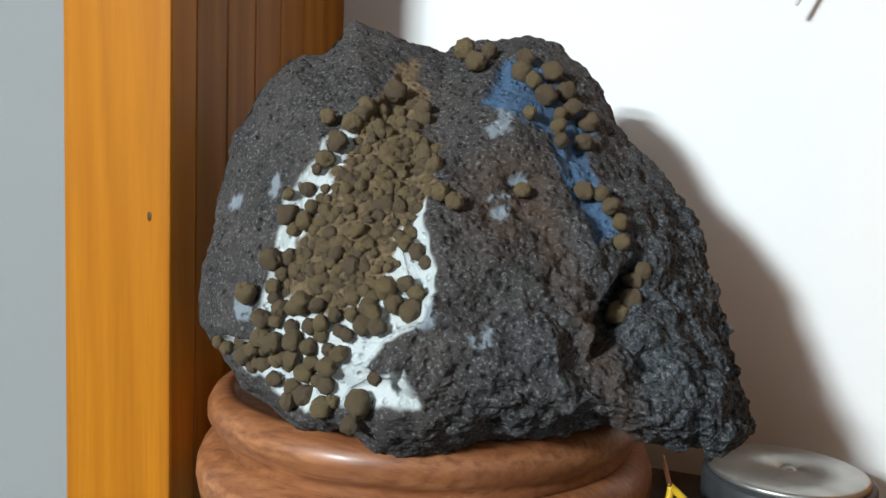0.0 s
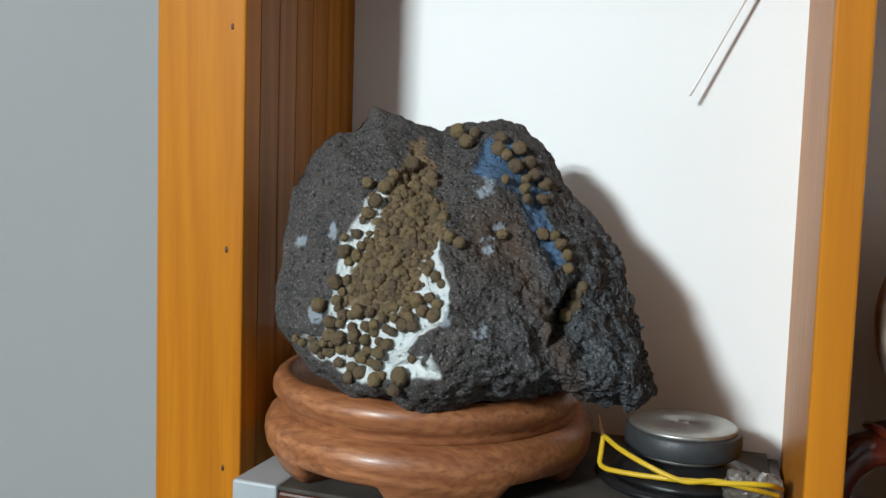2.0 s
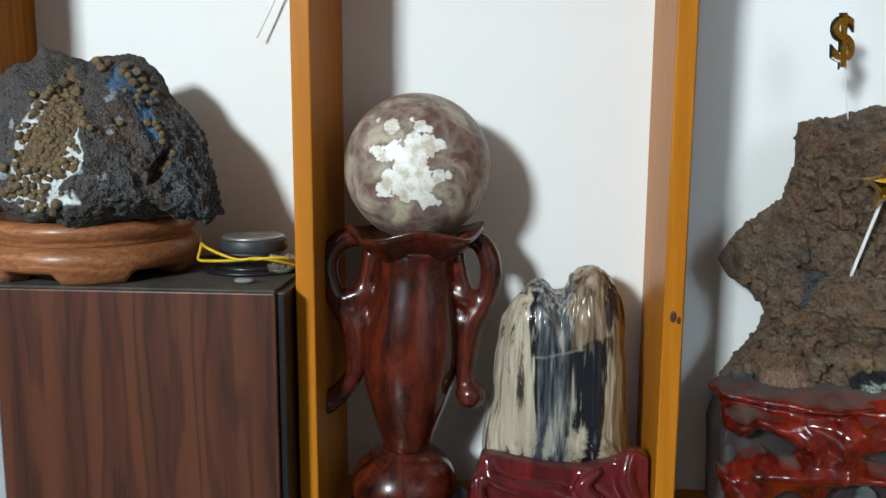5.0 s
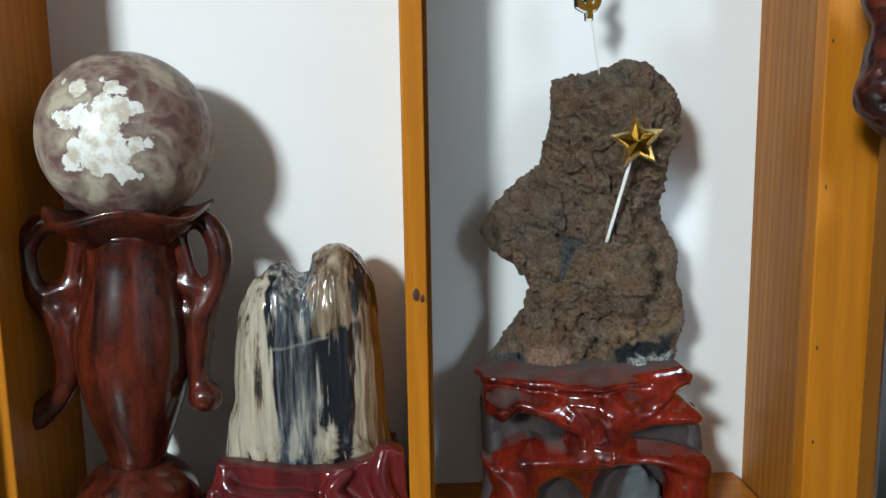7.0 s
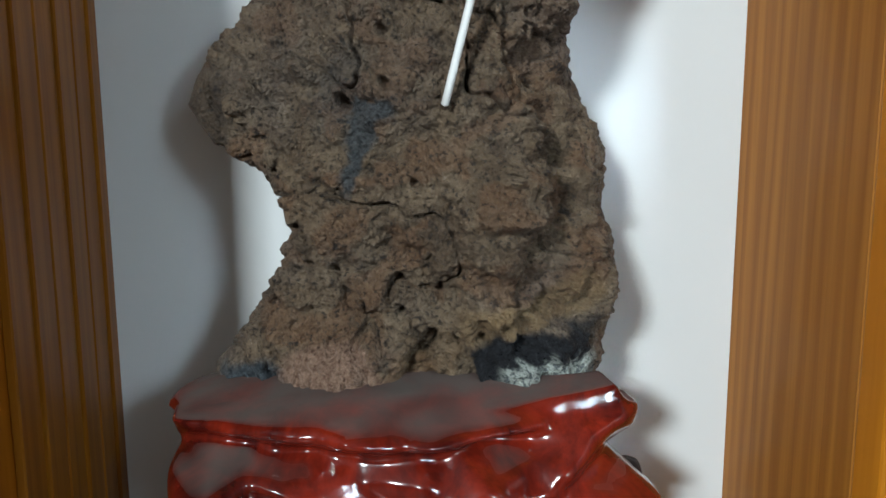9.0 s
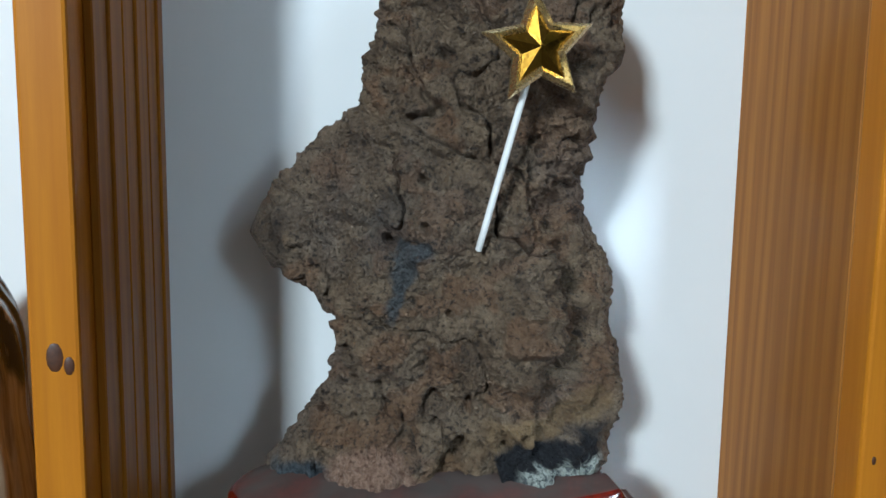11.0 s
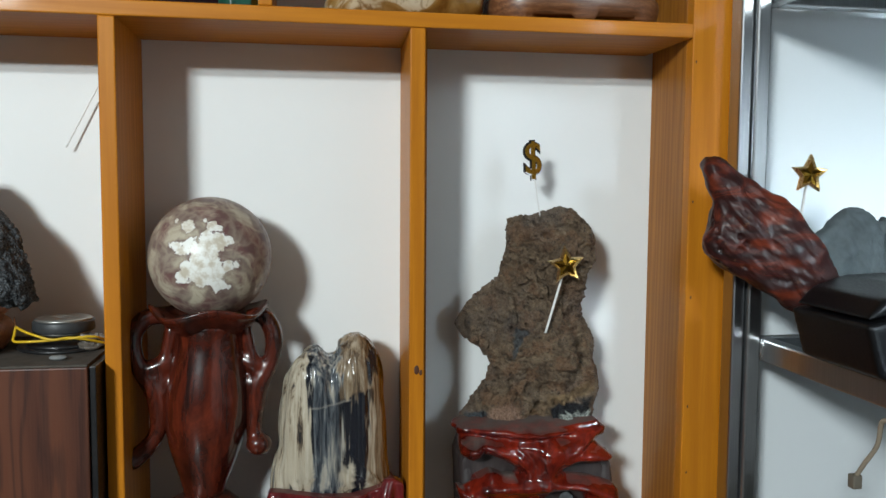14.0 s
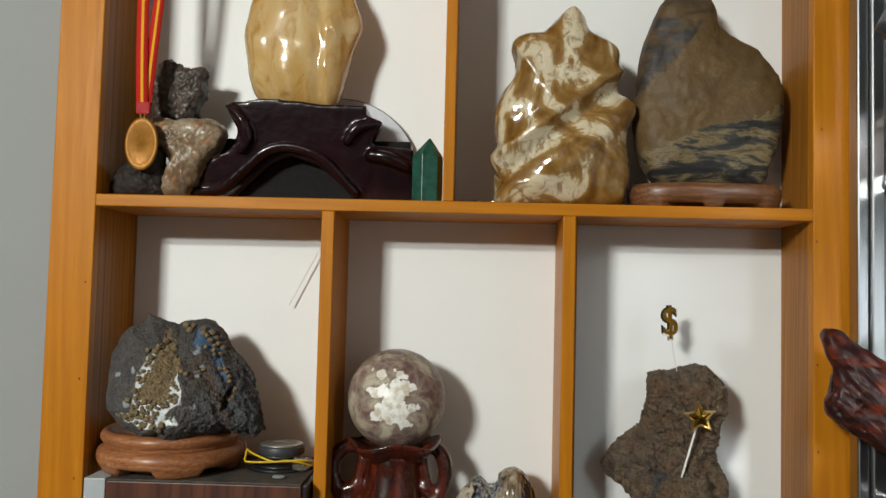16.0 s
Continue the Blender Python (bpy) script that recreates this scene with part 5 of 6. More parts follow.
        # a worn, wavy top edge
        out[:, 2] -= smooth(0.160, 0.176, z) * smooth(-0.02, -0.05, y) * (0.001 + 0.0025 * np.sin(34 * x + 0.6) + 0.0015 * fbm(v, 0.03, 2, 0.5, 14))
        return out

    sculpted("front_carving", pieces, RED, s, "glossy red carved front with curling lobes", form, 0.0022, 6, 5)
    core = [slab([(-0.120, 0.002), (0.122, 0.002), (0.122, 0.070), (0.080, 0.140), (0.060, 0.175), (-0.105, 0.175), (-0.125, 0.120)], -0.020, 0.070)]
    carved("inner_root", core, DUSTWOOD, s, "dusty dark inner root", 0.004, 6)
    for x0, w in ((-0.118, 0.014), (-0.098, 0.010), (0.104, 0.012)):
        carved("strut", [t([(x0, 0.425, 0.950), (x0 + 0.004, 0.416, 0.90), (x0 - 0.006, 0.408, 0.835)], [w * 0.8, w, w])], DUSTWOOD, s, "dusty dark upright strut", 0.003, 4)
    g = thing("grey_stone", 0.742, 0.391, ZFLOOR, "small dusty grey stone tucked in the stand", "stone")
    v, f = ball((0, 0, 0.032), (0.026, 0.014, 0.033), 36, 24)
    v = np.array(v)
    v = v * (1 + 0.14 * fbm(v, 0.02, 3, 0.5, 5))[:, None]
    v[:, 2] = np.maximum(v[:, 2], 0)
    part("body", mesh("body", v, f, STONEGREY), g)


red_carved_stand()


def crimson_stand():
    s = thing("crimson_root_stand", 0.4, 0.42, ZFLOOR, "crimson lacquered carved root stand with a hollow", "stand")
    front = [(-0.108, 0.928), (-0.088, 0.926), (-0.034, 0.916), (0.011, 0.914), (0.050, 0.925), (0.069, 0.940), (0.086, 0.930), (0.089, 0.875), (0.0885, 0.826), (-0.134, 0.826), (-0.123, 0.881), (-0.114, 0.905)]
    hole = [(-0.074, 0.862), (-0.060, 0.872), (-0.036, 0.873), (-0.029, 0.862), (-0.040, 0.853), (-0.066, 0.850)]
    t = lambda pts, r: tube([(x, y - 0.42, z - ZFLOOR) for x, y, z in pts], r, 24, 14)
    sh = lambda o: [(x, z - ZFLOOR) for x, z in o]
    pieces = [slab(sh(front), -0.052, -0.030, [sh(hole)]),
              slab(sh([(-0.108, 0.895), (0.080, 0.895), (0.080, 0.912), (0.02, 0.905), (-0.04, 0.906), (-0.106, 0.916)]), -0.050, 0.060),
              slab(sh([(-0.130, 0.826), (0.080, 0.826), (0.078, 0.90), (-0.105, 0.90)]), 0.050, 0.070),
              t([(-0.100, 0.372, 0.920), (-0.095, 0.364, 0.900), (-0.055, 0.362, 0.888), (-0.015, 0.364, 0.884), (0.010, 0.364, 0.862), (0.030, 0.364, 0.835)], [0.006, 0.009, 0.010, 0.010, 0.010, 0.009]),
              t([(-0.112, 0.368, 0.900), (-0.112, 0.362, 0.870), (-0.122, 0.360, 0.838)], [0.008, 0.011, 0.010]),
              t([(0.030, 0.366, 0.915), (0.010, 0.362, 0.895), (0.035, 0.362, 0.870), (0.062, 0.362, 0.838)], [0.006, 0.010, 0.010, 0.009]),
              t([(0.066, 0.376, 0.935), (0.060, 0.366, 0.905), (0.074, 0.364, 0.870), (0.080, 0.364, 0.835)], [0.010, 0.011, 0.010, 0.009])]
    carved("base", pieces, DARKRED, s, "", 0.0026, 7)


crimson_stand()

# ---- upper shelf: medal, stones and carvings ----
MEDAL = simple("dull_gold_medal", (0.40, 0.165, 0.015), 0.5, 0.35, vary=0.35, size=140, bump=0.35)


def ribbon_material():
    m = Nodes("red_ribbon", 0.75, spec=0.2)
    uv = m.t.nodes.new("ShaderNodeUVMap")
    sep = m.t.nodes.new("ShaderNodeSeparateXYZ")
    m.link(uv.outputs[0], sep.inputs[0])
    d = m.maths("ABSOLUTE", m.maths("SUBTRACT", sep.outputs[0], 0.5))
    c = m.mix(m.ramp(d, [(0.10, 1.0), (0.13, 0.0)]), (0.50, 0.018, 0.012), (0.72, 0.36, 0.02))
    m.colour(c)
    return m.bump(m.noise(900, 2), 0.2, 0.0004).mat


def ribbon(name, pts, width, mat, parent):
    c = spline(pts, 40)
    n = len(c)
    verts = []
    for p in c:
        verts += [(p[0] - width / 2, p[1], p[2]), (p[0] + width / 2, p[1] + 0.0015, p[2])]
    for p in c:
        verts += [(p[0] - width / 2, p[1] + 0.0012, p[2]), (p[0] + width / 2, p[1] + 0.0027, p[2])]
    o = 2 * n
    faces = []
    for i in range(n - 1):
        a = 2 * i
        faces += [(a, a + 1, a + 3, a + 2), (o + a, o + a + 2, o + a + 3, o + a + 1), (a, a + 2, o + a + 2, o + a), (a + 1, o + a + 1, o + a + 3, a + 3)]
    faces += [(0, o, o + 1, 1), (o - 2, o - 1, 2 * o - 1, 2 * o - 2)]
    me = mesh(name, verts, faces, mat)
    layer = me.uv_layers.new(name="UVMap")
    for lp in me.loops:
        layer.data[lp.index].uv = (lp.vertex_index % 2, (lp.vertex_index % o) // 2 / n)
    return part(name, me, parent)


def medal():
    s = thing("medal", -0.241, 0.360, 1.695, "oval gold medal hanging on a red ribbon with yellow stripes", "medal")
    mat = ribbon_material()
    v, f = lathe([(0.0, -0.0022), (0.78, -0.0022), (0.82, -0.0030), (0.95, -0.0032), (1.0, -0.0015), (1.0, 0.0015), (0.95, 0.0028), (0.0, 0.0028)], 64)
    v = [(x * 0.0288, zz, y * 0.0462) for x, y, zz in v]
    part("disc", mesh("disc", v, f, MEDAL), s, "oval gold medallion with raised rim")
    v, f = tube([(0.004 * math.cos(a), 0, 0.050 + 0.005 * math.sin(a)) for a in np.linspace(0, 2 * math.pi, 9)], [0.0011] * 9, 24, 8)
    part("ring", mesh("ring", v, f, MEDAL), s, "small gold ring")
    ribbon("ribbon", [(-0.002, 0.0, 0.056), (-0.006, -0.001, 0.16), (-0.009, 0.0, 0.30), (-0.010, 0.0, 0.482)], 0.0200, mat, s)
    ribbon("ribbon", [(0.002, 0.0035, 0.056), (0.010, 0.003, 0.16), (0.021, 0.003, 0.29), (0.036, 0.003, 0.482)], 0.0185, mat, s)
    part("clasp", bm_mesh("clasp", box_bm(-0.0125, 0.0125, -0.002, 0.006, 0.052, 0.074, 0.003), simple("red_cloth_fold", (0.42, 0.016, 0.016), 0.7)), s, "folded red ribbon end")


medal()


def rough_stone(name, x, y, outline, centre, front, back, mat, label, category, amp=(0.006, 0.002), size=(0.04, 0.01), segs=160, rings=50, boxy=(0.85, 0.75), az=0, floor=None, sharp=False, extra=None, lean=0.0):
    ob = thing(name, x, y, 0, label, category, rz=az)
    rel = lambda p: amp[0] * fbm(p, size[0], 3, 0.5, len(label)) + amp[1] * fbm(p, size[1], 3, 0.6, len(label) + 3) + (extra(p) if extra else 0)
    me, _, _ = stone_mesh("stone", outline, centre, front, back, mat, segs, rings, lean, boxy, rel, None, not sharp, None, floor)
    part("stone", me, ob)
    return ob


SMOKY = simple("smoky_quartz", (0.085, 0.062, 0.048), 0.45, vary=0.6, size=35, coat=0.1, bump=0.15)


def cream_material():
    m = Nodes("cream_and_rust_stone", 0.35, coat=0.25)
    n = m.noise(26, 4, 0.6, None, 0.6)
    c = m.ramp(n, [(0.34, (0.10, 0.075, 0.05)), (0.46, (0.18, 0.115, 0.062)), (0.60, (0.33, 0.26, 0.18))])
    c = m.mix(m.ramp(m.noise(40, 4), [(0.54, 0.0), (0.68, 0.8)]), c, (0.30, 0.12, 0.04))
    m.colour(c)
    return m.bump(m.noise(120, 4), 0.25, 0.001).mat


rough_stone("cream_stone", -0.2, 0.42, [(-0.045, 1.748), (0.006, 1.751), (0.059, 1.749), (0.088, 1.733), (0.080, 1.706), (0.060, 1.678), (0.036, 1.630), (0.020, 1.606), (-0.016, 1.607), (-0.012, 1.640), (-0.008, 1.676), (-0.041, 1.708)],
            (0.020, 1.705), 0.040, 0.040, cream_material(), "cream and rust coloured angular quartz stone", "stone", (0.004, 0.0015), (0.03, 0.008), 150, 40, (0.8, 0.7), floor=1.606)
rough_stone("dark_lump", -0.255, 0.405, [(-0.042, 1.606), (-0.044, 1.640), (-0.025, 1.662), (0.005, 1.700), (0.030, 1.690), (0.040, 1.640), (0.040, 1.606)], (0.0, 1.640), 0.032, 0.04,
            simple("dark_brown_stone", (0.022, 0.013, 0.009), 0.75, vary=0.5, size=50, bump=0.4), "dark brown lump of stone behind the medal", "stone", (0.005, 0.002), (0.03, 0.01), 110, 30, floor=1.606)
rough_stone("smoky_quartz", -0.22, 0.44, [(-0.031, 1.772), (-0.030, 1.820), (-0.024, 1.854), (-0.006, 1.866), (0.004, 1.857), (0.020, 1.858), (0.034, 1.842), (0.048, 1.850), (0.063, 1.846), (0.060, 1.807), (0.042, 1.752), (-0.020, 1.745)],
            (0.014, 1.805), 0.030, 0.035, SMOKY, "dark smoky quartz cluster resting on the cream stone", "stone", (0.005, 0.002), (0.02, 0.008), 130, 36, (0.8, 0.6), sharp=True)


def jade_material():
    m = Nodes("yellow_polished_jade", 0.12, spec=0.5, coat=0.7, coat_rough=0.05)
    n = m.noise(10, 4, 0.55, m.mapped((1, 1, 0.5)), 1.0)
    s = m.noise(30, 4, 0.6, m.mapped((1, 1, 0.35)), 1.5)
    c = m.mix(m.ramp(n, [(0.32, 0.0), (0.66, 1.0)]), (0.62, 0.45, 0.23), (0.48, 0.26, 0.055))
    c = m.mix(m.ramp(s, [(0.52, 0.0), (0.68, 0.75)]), c, (0.38, 0.18, 0.03))
    c = m.mix(m.ramp(m.noise(70, 3), [(0.66, 0.0), (0.78, 0.5)]), c, (0.24, 0.16, 0.08))
    m.colour(c)
    m.b.inputs["Subsurface Weight"].default_value = 0.12
    m.b.inputs["Subsurface Radius"].default_value = (0.012, 0.008, 0.003)
    return m.bump(s, 0.03, 0.001).mat


def facets(p):
    return -0.012 * smooth(0.0, 0.05, p[:, 0] - 0.085) - 0.006 * np.exp(-((p[:, 0] - 0.075) / 0.012) ** 2) + 0.005 * fbm(p, 0.07, 2, 0.5, 18)


rough_stone("yellow_jade_stone", -0.02, 0.44, [(-0.020, 2.060), (-0.050, 2.005), (-0.066, 1.948), (-0.072, 1.909), (-0.066, 1.870), (-0.055, 1.832), (-0.037, 1.792), (0.0, 1.778), (0.080, 1.776), (0.107, 1.786), (0.126, 1.812),
            (0.150, 1.889), (0.160, 1.928), (0.150, 1.975), (0.130, 2.020), (0.080, 2.066), (0.030, 2.075)], (0.040, 1.915), 0.055, 0.050, jade_material(), "polished honey-yellow jade stone on a dark carved stand", "stone",
            (0.0016, 0.0), (0.10, 0.01), 200, 60, (0.85, 0.85), extra=facets)
EBONY = lacquer("dark_plum_lacquered_wood", (0.020, 0.004, 0.006), (0.006, 0.002, 0.003), 0.24, 0.06, 0.008, 0.3)


def dark_stand():
    s = thing("dark_carved_stand", -0.02, 0.42, ZS1, "dark plum lacquered carved root stand with arching front", "stand")
    face = [(-0.090, 1.775), (-0.051, 1.781), (-0.022, 1.787), (0.049, 1.783), (0.126, 1.772), (0.156, 1.764), (0.195, 1.750), (0.178, 1.719), (0.174, 1.709), (0.205, 1.707), (0.250, 1.703), (0.252, 1.6055),
            (0.150, 1.6055), (0.112, 1.646), (0.076, 1.674), (0.028, 1.688), (-0.006, 1.674), (-0.057, 1.628), (-0.086, 1.6055), (-0.172, 1.6055), (-0.136, 1.647), (-0.122, 1.677), (-0.089, 1.693), (-0.072, 1.708), (-0.066, 1.732), (-0.078, 1.754)]
    sh = [(x, z - ZS1) for x, z in face]
    t = lambda pts, r: tube([(x, y - 0.42, z - ZS1) for x, y, z in pts], r, 30, 14)
    pieces = [slab(sh, -0.030, 0.0), slab([(-0.075, 0.150), (0.165, 0.145), (0.165, 0.172), (-0.075, 0.176)], -0.030, 0.070),
              t([(-0.160, 0.386, 1.615), (-0.095, 0.374, 1.625), (-0.050, 0.372, 1.660), (-0.010, 0.372, 1.692), (0.030, 0.374, 1.700), (0.080, 0.374, 1.686), (0.115, 0.376, 1.655), (0.150, 0.382, 1.620)], [0.006, 0.010, 0.010, 0.009, 0.009, 0.010, 0.010, 0.008]),
              t([(-0.080, 0.388, 1.770), (-0.055, 0.380, 1.745), (-0.045, 0.380, 1.715), (-0.06, 0.380, 1.690)], [0.006, 0.010, 0.010, 0.008]),
              t([(0.180, 0.390, 1.745), (0.150, 0.382, 1.735), (0.130, 0.380, 1.710)], [0.006, 0.010, 0.008]),
              t([(0.170, 0.386, 1.69), (0.205, 0.382, 1.685), (0.245, 0.388, 1.670)], [0.010, 0.012, 0.010])]
    # the arching front leans back towards its feet
    pieces = [([(x, y + 0.22 * max(0.0, 0.175 - z), z) for x, y, z in v], f) for v, f in pieces]
    carved("base", pieces, EBONY, s, "", 0.003, 7)
    # The dark hollow under the arch is put into this slab's black colour.
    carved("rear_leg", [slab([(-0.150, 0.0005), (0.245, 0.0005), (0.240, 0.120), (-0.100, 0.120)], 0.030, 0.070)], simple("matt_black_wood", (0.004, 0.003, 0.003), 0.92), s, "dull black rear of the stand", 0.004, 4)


dark_stand()


def crystal_point():
    s = thing("green_crystal_point", 0.257, 0.375, ZS1, "dark green six-sided crystal point standing on the shelf", "crystal")
    m = Nodes("dark_green_stone", 0.3, coat=0.3)
    c = m.mix(m.ramp(m.noise(60, 5, 0.65), [(0.35, 0.0), (0.7, 1.0)]), (0.004, 0.040, 0.027), (0.018, 0.105, 0.070))
    m.colour(m.mix(m.ramp(m.noise(180, 3), [(0.66, 0.0), (0.8, 0.6)]), c, (0.10, 0.22, 0.17)))
    m.bump(m.noise(90, 4), 0.2, 0.001)
    r, n = 0.027, 6
    a0 = radians(12)
    low = [(r * math.cos(a0 + k * math.pi / 3), r * 0.8 * math.sin(a0 + k * math.pi / 3), 0) for k in range(n)]
    verts = low + [(x, y, 0.080 + 0.003 * math.sin(k * 2.1)) for k, (x, y, _) in enumerate(low)] + [(0.003, 0, 0.114)]
    bm = bmesh.new()
    vs = [bm.verts.new(v) for v in verts]
    for k in range(n):
        bm.faces.new((vs[k], vs[(k + 1) % n], vs[n + (k + 1) % n], vs[n + k]))
        bm.faces.new((vs[n + k], vs[n + (k + 1) % n], vs[2 * n]))
    bm.faces.new(vs[n - 1::-1])
    bmesh.ops.bevel(bm, geom=list(bm.edges), offset=0.0008, segments=1, affect="EDGES")
    part("crystal", bm_mesh("crystal", bm, m.mat), s)


crystal_point()


def round_plate():
    s = thing("white_plate", 0.08, 0.508, ZS1, "thin whitish translucent round plate leaning at the back", "plate")
    n, r = 96, 0.155
    pts = [(r * math.cos(a), 0.055 + r * math.sin(a)) for a in np.linspace(0, 2 * math.pi, n, endpoint=False)]
    pts = [(x, z) for x, z in pts if z > 0.0005]
    part("disc", mesh("disc", *slab(pts, -0.001, 0.001), simple("translucent_white", (0.60, 0.62, 0.66), 0.3), False), s)
    rim = [(x, 0, z) for x, z in pts if z > 0.05]
    rim.sort(key=lambda q: q[0])
    part("rim", mesh("rim", *tube(rim, [0.0012] * len(rim), 90, 8), simple("dark_rim", (0.05, 0.05, 0.055), 0.4)), s, "thin dark rim")


round_plate()


def trinket():
    s = thing("gold_trinket", 0.347, 0.368, ZS1, "small gold and dark metal chain trinket on the shelf", "trinket")
    for k, (x, y, r, mat) in enumerate(((-0.028, 0, 0.0032, DARKGOLD), (-0.020, 0.004, 0.0036, DARKGOLD), (-0.010, -0.001, 0.004, RUBBER), (-0.001, 0.003, 0.0032, GOLD), (0.008, 0.0, 0.003, RUBBER), (0.017, 0.003, 0.003, DARKGOLD), (0.027, 0.0, 0.0042, GOLD))):
        v, f = tube([(x + 1.5 * r * math.cos(a), y + r * math.sin(a), r * 0.62) for a in np.linspace(0, 2 * math.pi, 9)], [r * 0.55] * 9, 24, 8)
        part("link", mesh("link", v, f, mat), s)


trinket()


def agate_material():
    m = Nodes("glossy_banded_agate", 0.08, coat=1.0, coat_rough=0.03)
    warp = m.mapped((1, 1, 0.75), (0, 35, 0))
    n = m.noise(9.5, 4, 0.5, warp, 2.0)
    w = m.noise(34, 4, 0.6, warp, 1.8)
    c = m.ramp(n, [(0.34, (0.13, 0.055, 0.010)), (0.43, (0.23, 0.115, 0.024)), (0.50, (0.32, 0.19, 0.065)), (0.535, (0.60, 0.50, 0.33)), (0.64, (0.68, 0.60, 0.44)), (0.70, (0.28, 0.145, 0.035))])
    c = m.mix(m.ramp(w, [(0.50, 0.0), (0.64, 0.75)]), c, (0.20, 0.10, 0.026))
    c = m.mix(m.ramp(m.noise(150, 4), [(0.6, 0.0), (0.75, 0.4)]), c, (0.22, 0.10, 0.02))
    m.colour(c)
    return m.bump(w, 0.03, 0.001).mat


def agate_folds(p):
    q = (p[:, 2] - 1.76) - 0.75 * (p[:, 0] + 0.02)
    r = 0.012 * np.exp(-((q - 0.02) / 0.016) ** 2) - 0.012 * np.exp(-((q + 0.018) / 0.018) ** 2) + 0.008 * np.exp(-((q + 0.075) / 0.03) ** 2)
    return np.where(p[:, 1] < 0.02, r, 0) 


rough_stone("banded_agate", 0.52, 0.42, [(-0.008, 1.966), (0.010, 1.945), (0.021, 1.920), (0.060, 1.899), (0.072, 1.880), (0.068, 1.850), (0.080, 1.815), (0.095, 1.784), (0.084, 1.745), (0.090, 1.710), (0.095, 1.680), (0.087, 1.636), (0.060, 1.606), (-0.120, 1.606),
            (-0.146, 1.645), (-0.140, 1.706), (-0.146, 1.782), (-0.116, 1.838), (-0.112, 1.868), (-0.118, 1.898), (-0.095, 1.915), (-0.061, 1.922), (-0.030, 1.952)], (-0.024, 1.750), 0.062, 0.055, agate_material(),
            "glossy brown and cream banded agate standing on shelf", "stone", (0.003, 0.0), (0.05, 0.01), 260, 90, (0.85, 0.62), floor=1.6055, extra=agate_folds)


def landscape_material():
    m = Nodes("brown_river_stone", 0.55, spec=0.3)
    n = m.noise(12, 5, 0.6, None, 0.8)
    f = m.noise(190, 5, 0.65)
    v = m.noise(17, 6, 0.68, m.mapped((0.6, 1, 2.4), (0, 28, 0)), 0.5)
    c = m.mix(m.ramp(n, [(0.3, 0.0), (0.7, 1.0)]), (0.140, 0.080, 0.026), (0.085, 0.054, 0.024))
    c = m.mix(m.ramp(f, [(0.5, 0.0), (0.8, 0.4)]), c, (0.24, 0.16, 0.09))
    sep = m.t.nodes.new("ShaderNodeSeparateXYZ")
    m.link(m.co, sep.inputs[0])
    lowline = m.maths("SUBTRACT", sep.outputs[2], m.maths("MULTIPLY", sep.outputs[0], 0.35))
    zone = m.maths("LESS_THAN", m.maths("ADD", lowline, m.maths("MULTIPLY", n, 0.10)), 1.785)
    vein = m.ramp(v, [(0.40, (0.008, 0.011, 0.015)), (0.47, (0.030, 0.032, 0.030)), (0.54, (0.20, 0.145, 0.07)), (0.60, (0.11, 0.078, 0.036)), (0.66, (0.025, 0.027, 0.025))])
    c = m.mix(m.maths("MULTIPLY", zone, 0.9), c, vein)
    top = m.maths("GREATER_THAN", m.maths("SUBTRACT", m.maths("SUBTRACT", sep.outputs[2], m.maths("MULTIPLY", sep.outputs[0], 1.2)), m.maths("MULTIPLY", n, 0.10)), 1.865)
    c = m.mix(m.maths("MULTIPLY", top, m.ramp(v, [(0.42, 0.9), (0.58, 0.15)])), c, (0.022, 0.024, 0.027))
    m.colour(c)
    return m.bump(m.mix(0.6, v, f), 0.2, 0.0012).mat


rough_stone("brown_landscape_stone", 0.72, 0.435, [(0.000, 2.018), (0.030, 2.000), (0.045, 1.965), (0.060, 1.936), (0.119, 1.897), (0.155, 1.860), (0.165, 1.835), (0.162, 1.747), (0.140, 1.690), (0.115, 1.652), (-0.035, 1.650), (-0.077, 1.685), (-0.096, 1.761), (-0.086, 1.862), (-0.063, 1.960), (-0.030, 2.005)],
            (0.03, 1.80), 0.050, 0.045, landscape_material(), "brown river stone with dark veins on a low wooden stand", "stone", (0.005, 0.0008), (0.06, 0.012), 200, 60, (0.8, 0.62), floor=1.648)
BROWNWOOD = warm_wood("brown_walnut_wood", (0.24, 0.105, 0.045), (0.155, 0.06, 0.024), (0.075, 0.028, 0.012))


def low_stand():
    s = thing("low_wooden_stand", 0.746, 0.425, ZS1, "low brown wooden stand with rounded edge and short feet", "stand")
    n = 120

    def oval(a, i, r, z):
        c, q = math.cos(a), math.sin(a)
        k = (abs(c) ** 3 + abs(q) ** 3) ** (-1 / 3)
        lift = 0.0
        if i < 3:
            lift = 0.009 * (1 if abs(c) < 0.62 and abs(c) > 0.12 else 0) if q < 0 else 0.009 * (1 if abs(c) < 0.6 else 0)
        return r * k, z + lift

    v, f = lathe([(0.70, 0.0), (0.93, 0.0), (0.96, 0.006), (0.985, 0.016), (1.0, 0.026), (0.99, 0.036), (0.95, 0.042), (0.88, 0.043), (0.70, 0.040)], n, oval)
    v = [(x * 0.132, y * 0.072, z) for x, y, z in v]
    part("base", mesh("base", v, f, BROWNWOOD), s)


low_stand()

